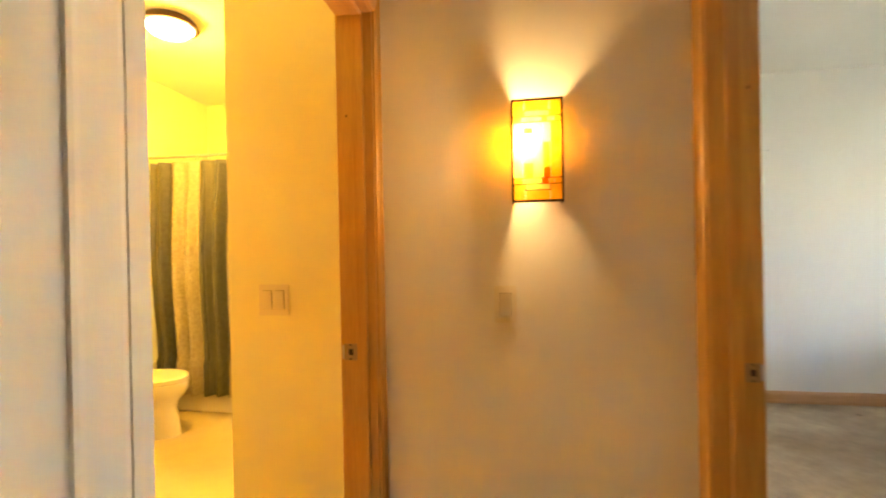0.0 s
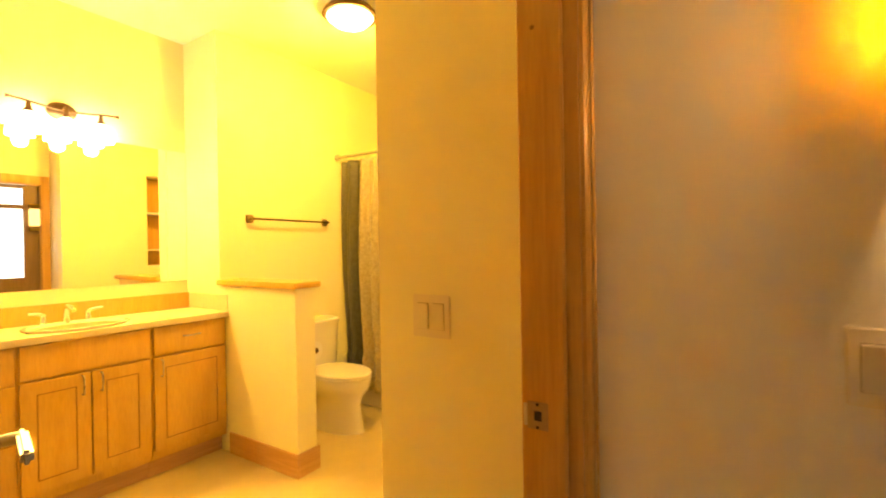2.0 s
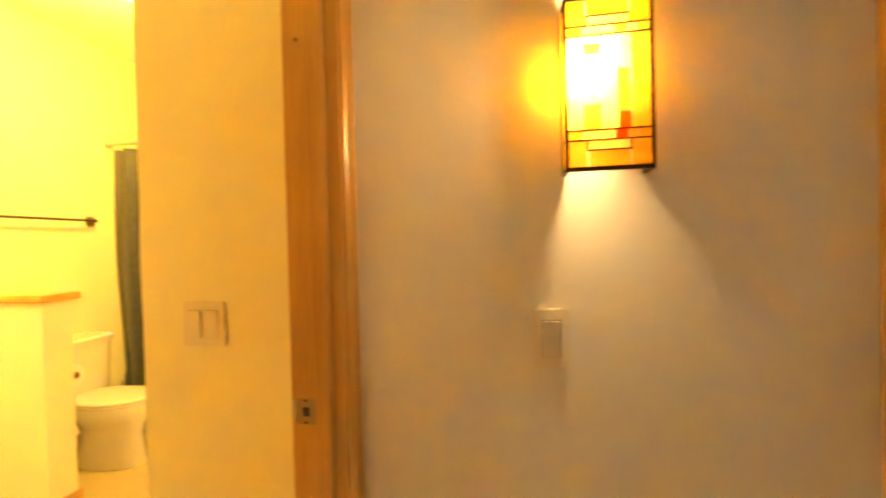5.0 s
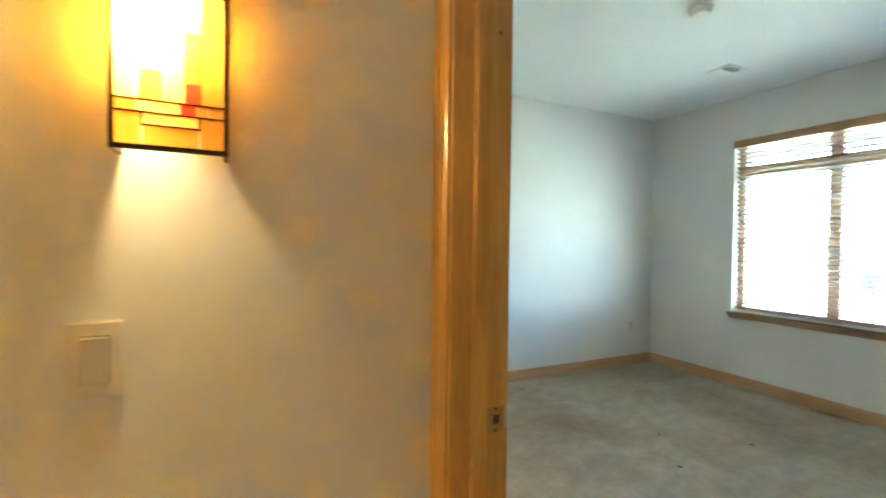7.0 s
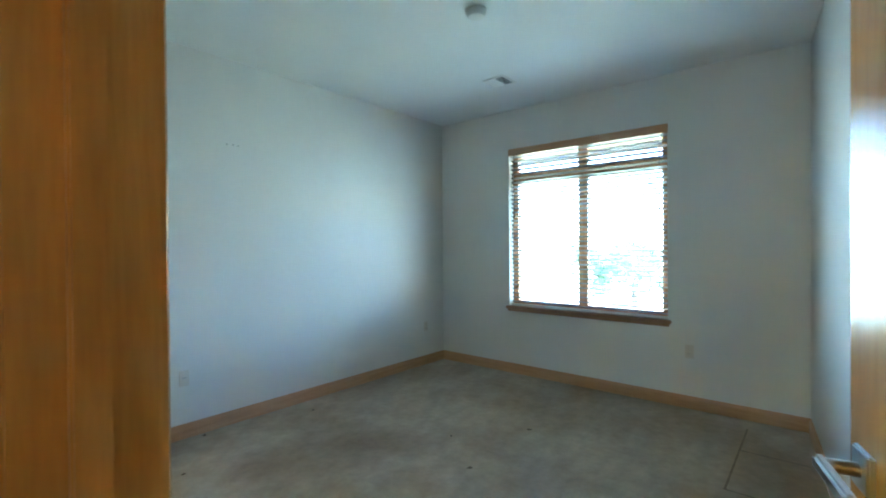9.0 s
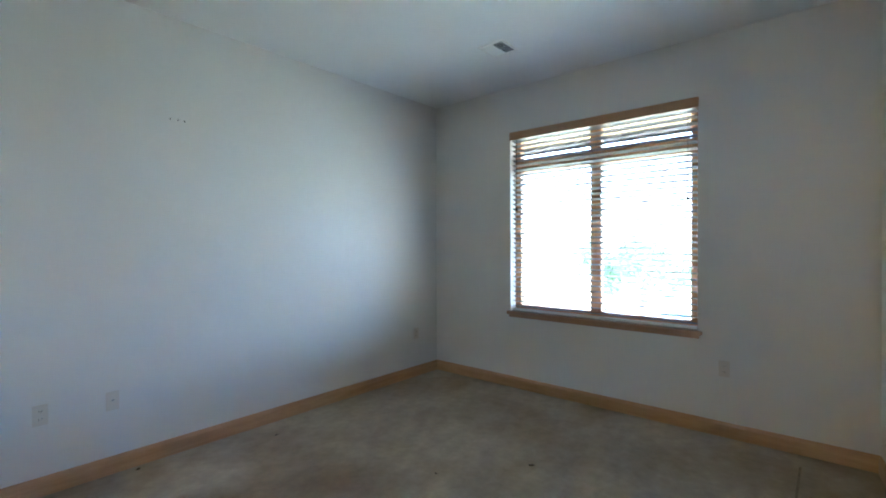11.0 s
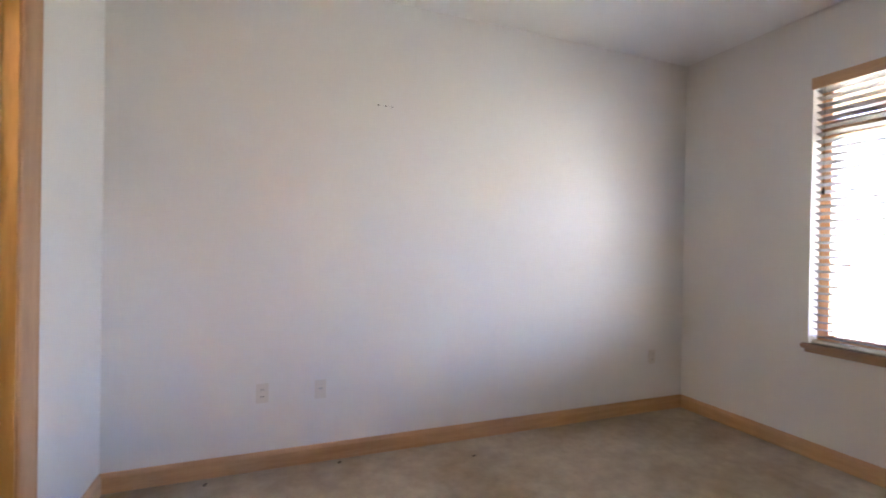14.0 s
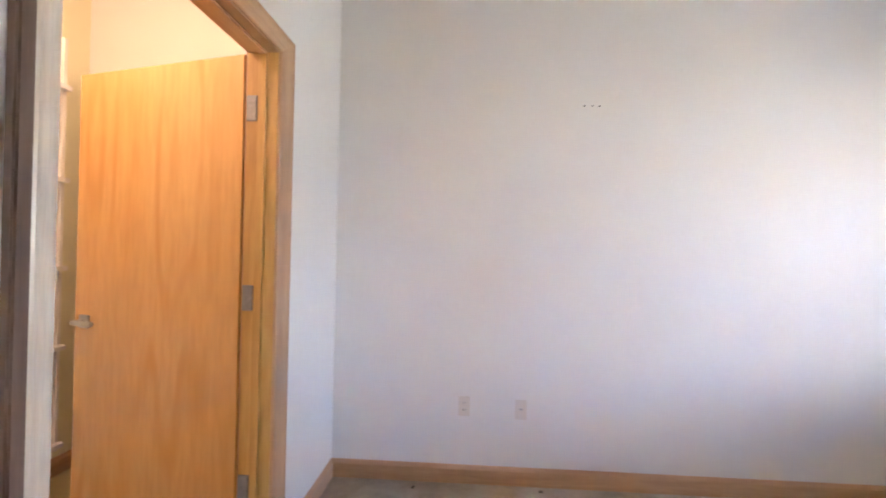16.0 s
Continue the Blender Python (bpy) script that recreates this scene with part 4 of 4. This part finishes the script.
for a, b, mat in BANDS:
    bm = bmesh.new()
    nu, nv = max(6, int((b - a) / 0.008)), 44
    grid = []
    for i in range(nu + 1):
        s = a + (b - a) * i / nu
        col = []
        for j in range(nv + 1):
            z = 0.16 + 1.945 * j / nv
            x, y = fold(s, z)
            if mat is CURTAIN_GOLD:
                y += 0.006 * noise.noise((s * 60, z * 40, 0))
            col.append(bm.verts.new((x, y - 0.02 * (z < 0.45), z)))
        grid.append(col)
    for i in range(nu):
        for j in range(nv):
            bm.faces.new((grid[i][j], grid[i + 1][j], grid[i + 1][j + 1], grid[i][j + 1]))
    part("panel", bm, mat, curtain, smooth=True).modifiers.new("thick", "SOLIDIFY").thickness = 0.002
for k in range(9):
    x, y = fold(0.03 + k * 0.145, 2.1)
    pts = [(x, 0.019 * math.sin(2 * math.pi * i / 14), 2.142 + 0.027 * math.cos(2 * math.pi * i / 14) - 0.006) for i in range(15)]
    part("ring", tube(pts, 0.0022, 6), NICKEL, curtain)

# ---- linen niche and closet shelves ----
niche = thing("linen_niche", pose(-0.47, 1.885, 1.165), "recessed wall niche with cream shelves, its inside darkened in colour", "shelf niche")
# Back and sides in maple: shade of a deep niche put into the colour.
part("back", box(0.10, -0.20, -0.02, 0.115, 0.20, 1.12), MAPLE, niche)
for y0, y1 in ((-0.18, -0.166), (0.166, 0.18)):
    part("side", box(0.0, y0, 0, 0.10, y1, 1.10), MAPLE, niche)
for z in (0.0, 0.195, 0.635, 1.082):
    part("shelf", box(-0.115, -0.164, z, 0.10, 0.164, z + 0.018), WHITE, niche)

unit = thing("closet_shelf_unit", pose(-0.47, 2.195, 0), "cream open closet shelving with five shelves", "shelving")
part("side_panel", box(0.0, 0.18, 0.26, 0.26, 0.198, 2.3), WHITE, unit)
part("side_panel", box(0.0, -0.018, 0.26, 0.26, 0.0, 2.3), WHITE, unit)
part("back_panel", box(0.0, 0.0, 0.26, 0.012, 0.18, 2.3), WHITE, unit)
for z in (0.28, 0.76, 1.15, 1.585, 2.04):
    part("shelf", box(0.012, -0.0, z, 0.285, 0.178, z + 0.02), WHITE, unit)
    part("shelf_lip", box(0.262, -0.018, z, 0.287, 0.205, z + 0.024, bevel=0.003), WHITE, unit)
part("support_rail", box(0.0, 0.0, 0.0, 0.02, 0.18, 0.259), MAPLE, unit)

# ---- bedroom floor debris, wall marks ----
rng = random.Random(4)
for x, y, s in ((3.735, 1.013, 0.02), (3.02, 1.013, 0.02), (3.30, 1.38, 0.012), (2.21, 2.75, 0.018), (1.52, 2.73, 0.016), (2.98, 2.57, 0.014), (1.9, 2.27, 0.014)):
    bm = bmesh.new()
    ring = [bm.verts.new((s * (0.7 + 0.6 * rng.random()) * math.cos(a), 0.6 * s * (0.7 + 0.6 * rng.random()) * math.sin(a), 0.0)) for a in [k * math.pi / 4 for k in range(8)]]
    crown = [bm.verts.new((v.co.x * 0.6, v.co.y * 0.6, 0.004)) for v in ring]
    for k in range(8):
        bm.faces.new((ring[k], ring[(k + 1) % 8], crown[(k + 1) % 8], crown[k]))
    bm.faces.new(crown), bm.faces.new(ring[::-1])
    tagged(part("debris_chip", bm, DIRT, m=pose(x, y, 0.0, 0, 0, rng.random() * 180)), "dark chip of debris on the bare floor", "debris", "floor debris")
for pts in (((3.70, -0.20), (4.72, -0.20)), ((3.70, -0.20), (3.70, -0.60)), ((4.30, -0.204), (4.30, -0.55))):
    (x0, y0), (x1, y1) = pts
    w = 0.006
    ob = part("floor_seam", box(min(x0, x1) - w, min(y0, y1) - w, 0, max(x0, x1) + w, max(y0, y1) + w, 0.0012), SEAM)
    tagged(ob, "dark seam of a patched floor panel", "seam", kind="structure")
for x in (2.417, 2.462, 2.5):
    ob = part("nail_hole", tube([(x, 2.8085, 2.104), (x, 2.8072, 2.104)], 0.0045, 8), DARK)
    tagged(ob, "small dark nail hole in the wall", "nail hole", "nail holes")

# ---- outside ----
tagged(part("ground", box(-400, -400, -1.6, 400, 400, -1.3), GRASS), "pale dry ground outside the window", "ground", kind="structure")
eave = thing("eave", pose(5.09, 0, 2.5), "wooden roof eave outside the window", "eave", kind="structure")
part("soffit", box(0, -3, 0, 1.3, 5, 0.02), SOFFIT, eave)
part("fascia", box(1.3, -3, -0.07, 1.33, 5, 0.2), FASCIA, eave)


def tree(x, y, h, seed):
    r = random.Random(seed)
    t = thing("tree", pose(x, y, -1.3), "low leafy green tree beyond the window", "tree", "trees outside")
    bm = tube([(0, 0, 0), (0.05, 0.02, h * 0.3), (-0.05, 0.06, h * 0.6), (0.02, 0, h * 0.9)], [0.16, 0.12, 0.08, 0.02], 10)
    for k in range(12):
        a, z = r.random() * 6.28, h * (0.3 + 0.55 * r.random())
        e = h * 0.30 * (1.1 - z / h)
        tube([(0, 0, z), (e * 0.6 * math.cos(a), e * 0.6 * math.sin(a), z + e * 0.4), (e * 1.2 * math.cos(a), e * 1.2 * math.sin(a), z + e * 0.7)], [0.05, 0.03, 0.01], 6, bm)
    part("trunk", bm, BARK, t)
    verts, faces = [], []
    lobes = [(r.uniform(-0.65, 0.65) * h, r.uniform(-0.65, 0.65) * h, h * r.uniform(0.22, 0.9), h * r.uniform(0.12, 0.26)) for k in range(11)]
    for k in range(3000):
        lx, ly, lz, lr = lobes[k % 11]
        v = Vector((r.gauss(0, 1), r.gauss(0, 1), r.gauss(0, 0.8))).normalized() * lr * r.uniform(0.55, 1.15)
        c = Vector((lx, ly, lz)) + v
        q = Euler((r.random() * 6, r.random() * 6, r.random() * 6)).to_matrix()
        s = 0.07 + 0.06 * r.random()
        i = len(verts)
        verts += [c + q @ Vector(p) for p in ((-s, 0, 0), (0, -s * 0.5, 0.02), (s, 0, 0), (0, s * 0.5, 0.02))]
        faces.append((i, i + 1, i + 2, i + 3))
    data = bpy.data.meshes.new("crown")
    data.from_pydata([tuple(v) for v in verts], [], faces)
    data.materials.append(LEAF)
    ob = new("crown", data)
    ob.parent = t


for k, (x, y, h) in enumerate(((20, 5.2, 2.6), (24, -0.4, 2.5), (21, -4.6, 2.7), (28, 9.5, 3.0), (31, 3.4, 2.8), (34, -3.0, 3.0))):
    tree(x, y, h, k)
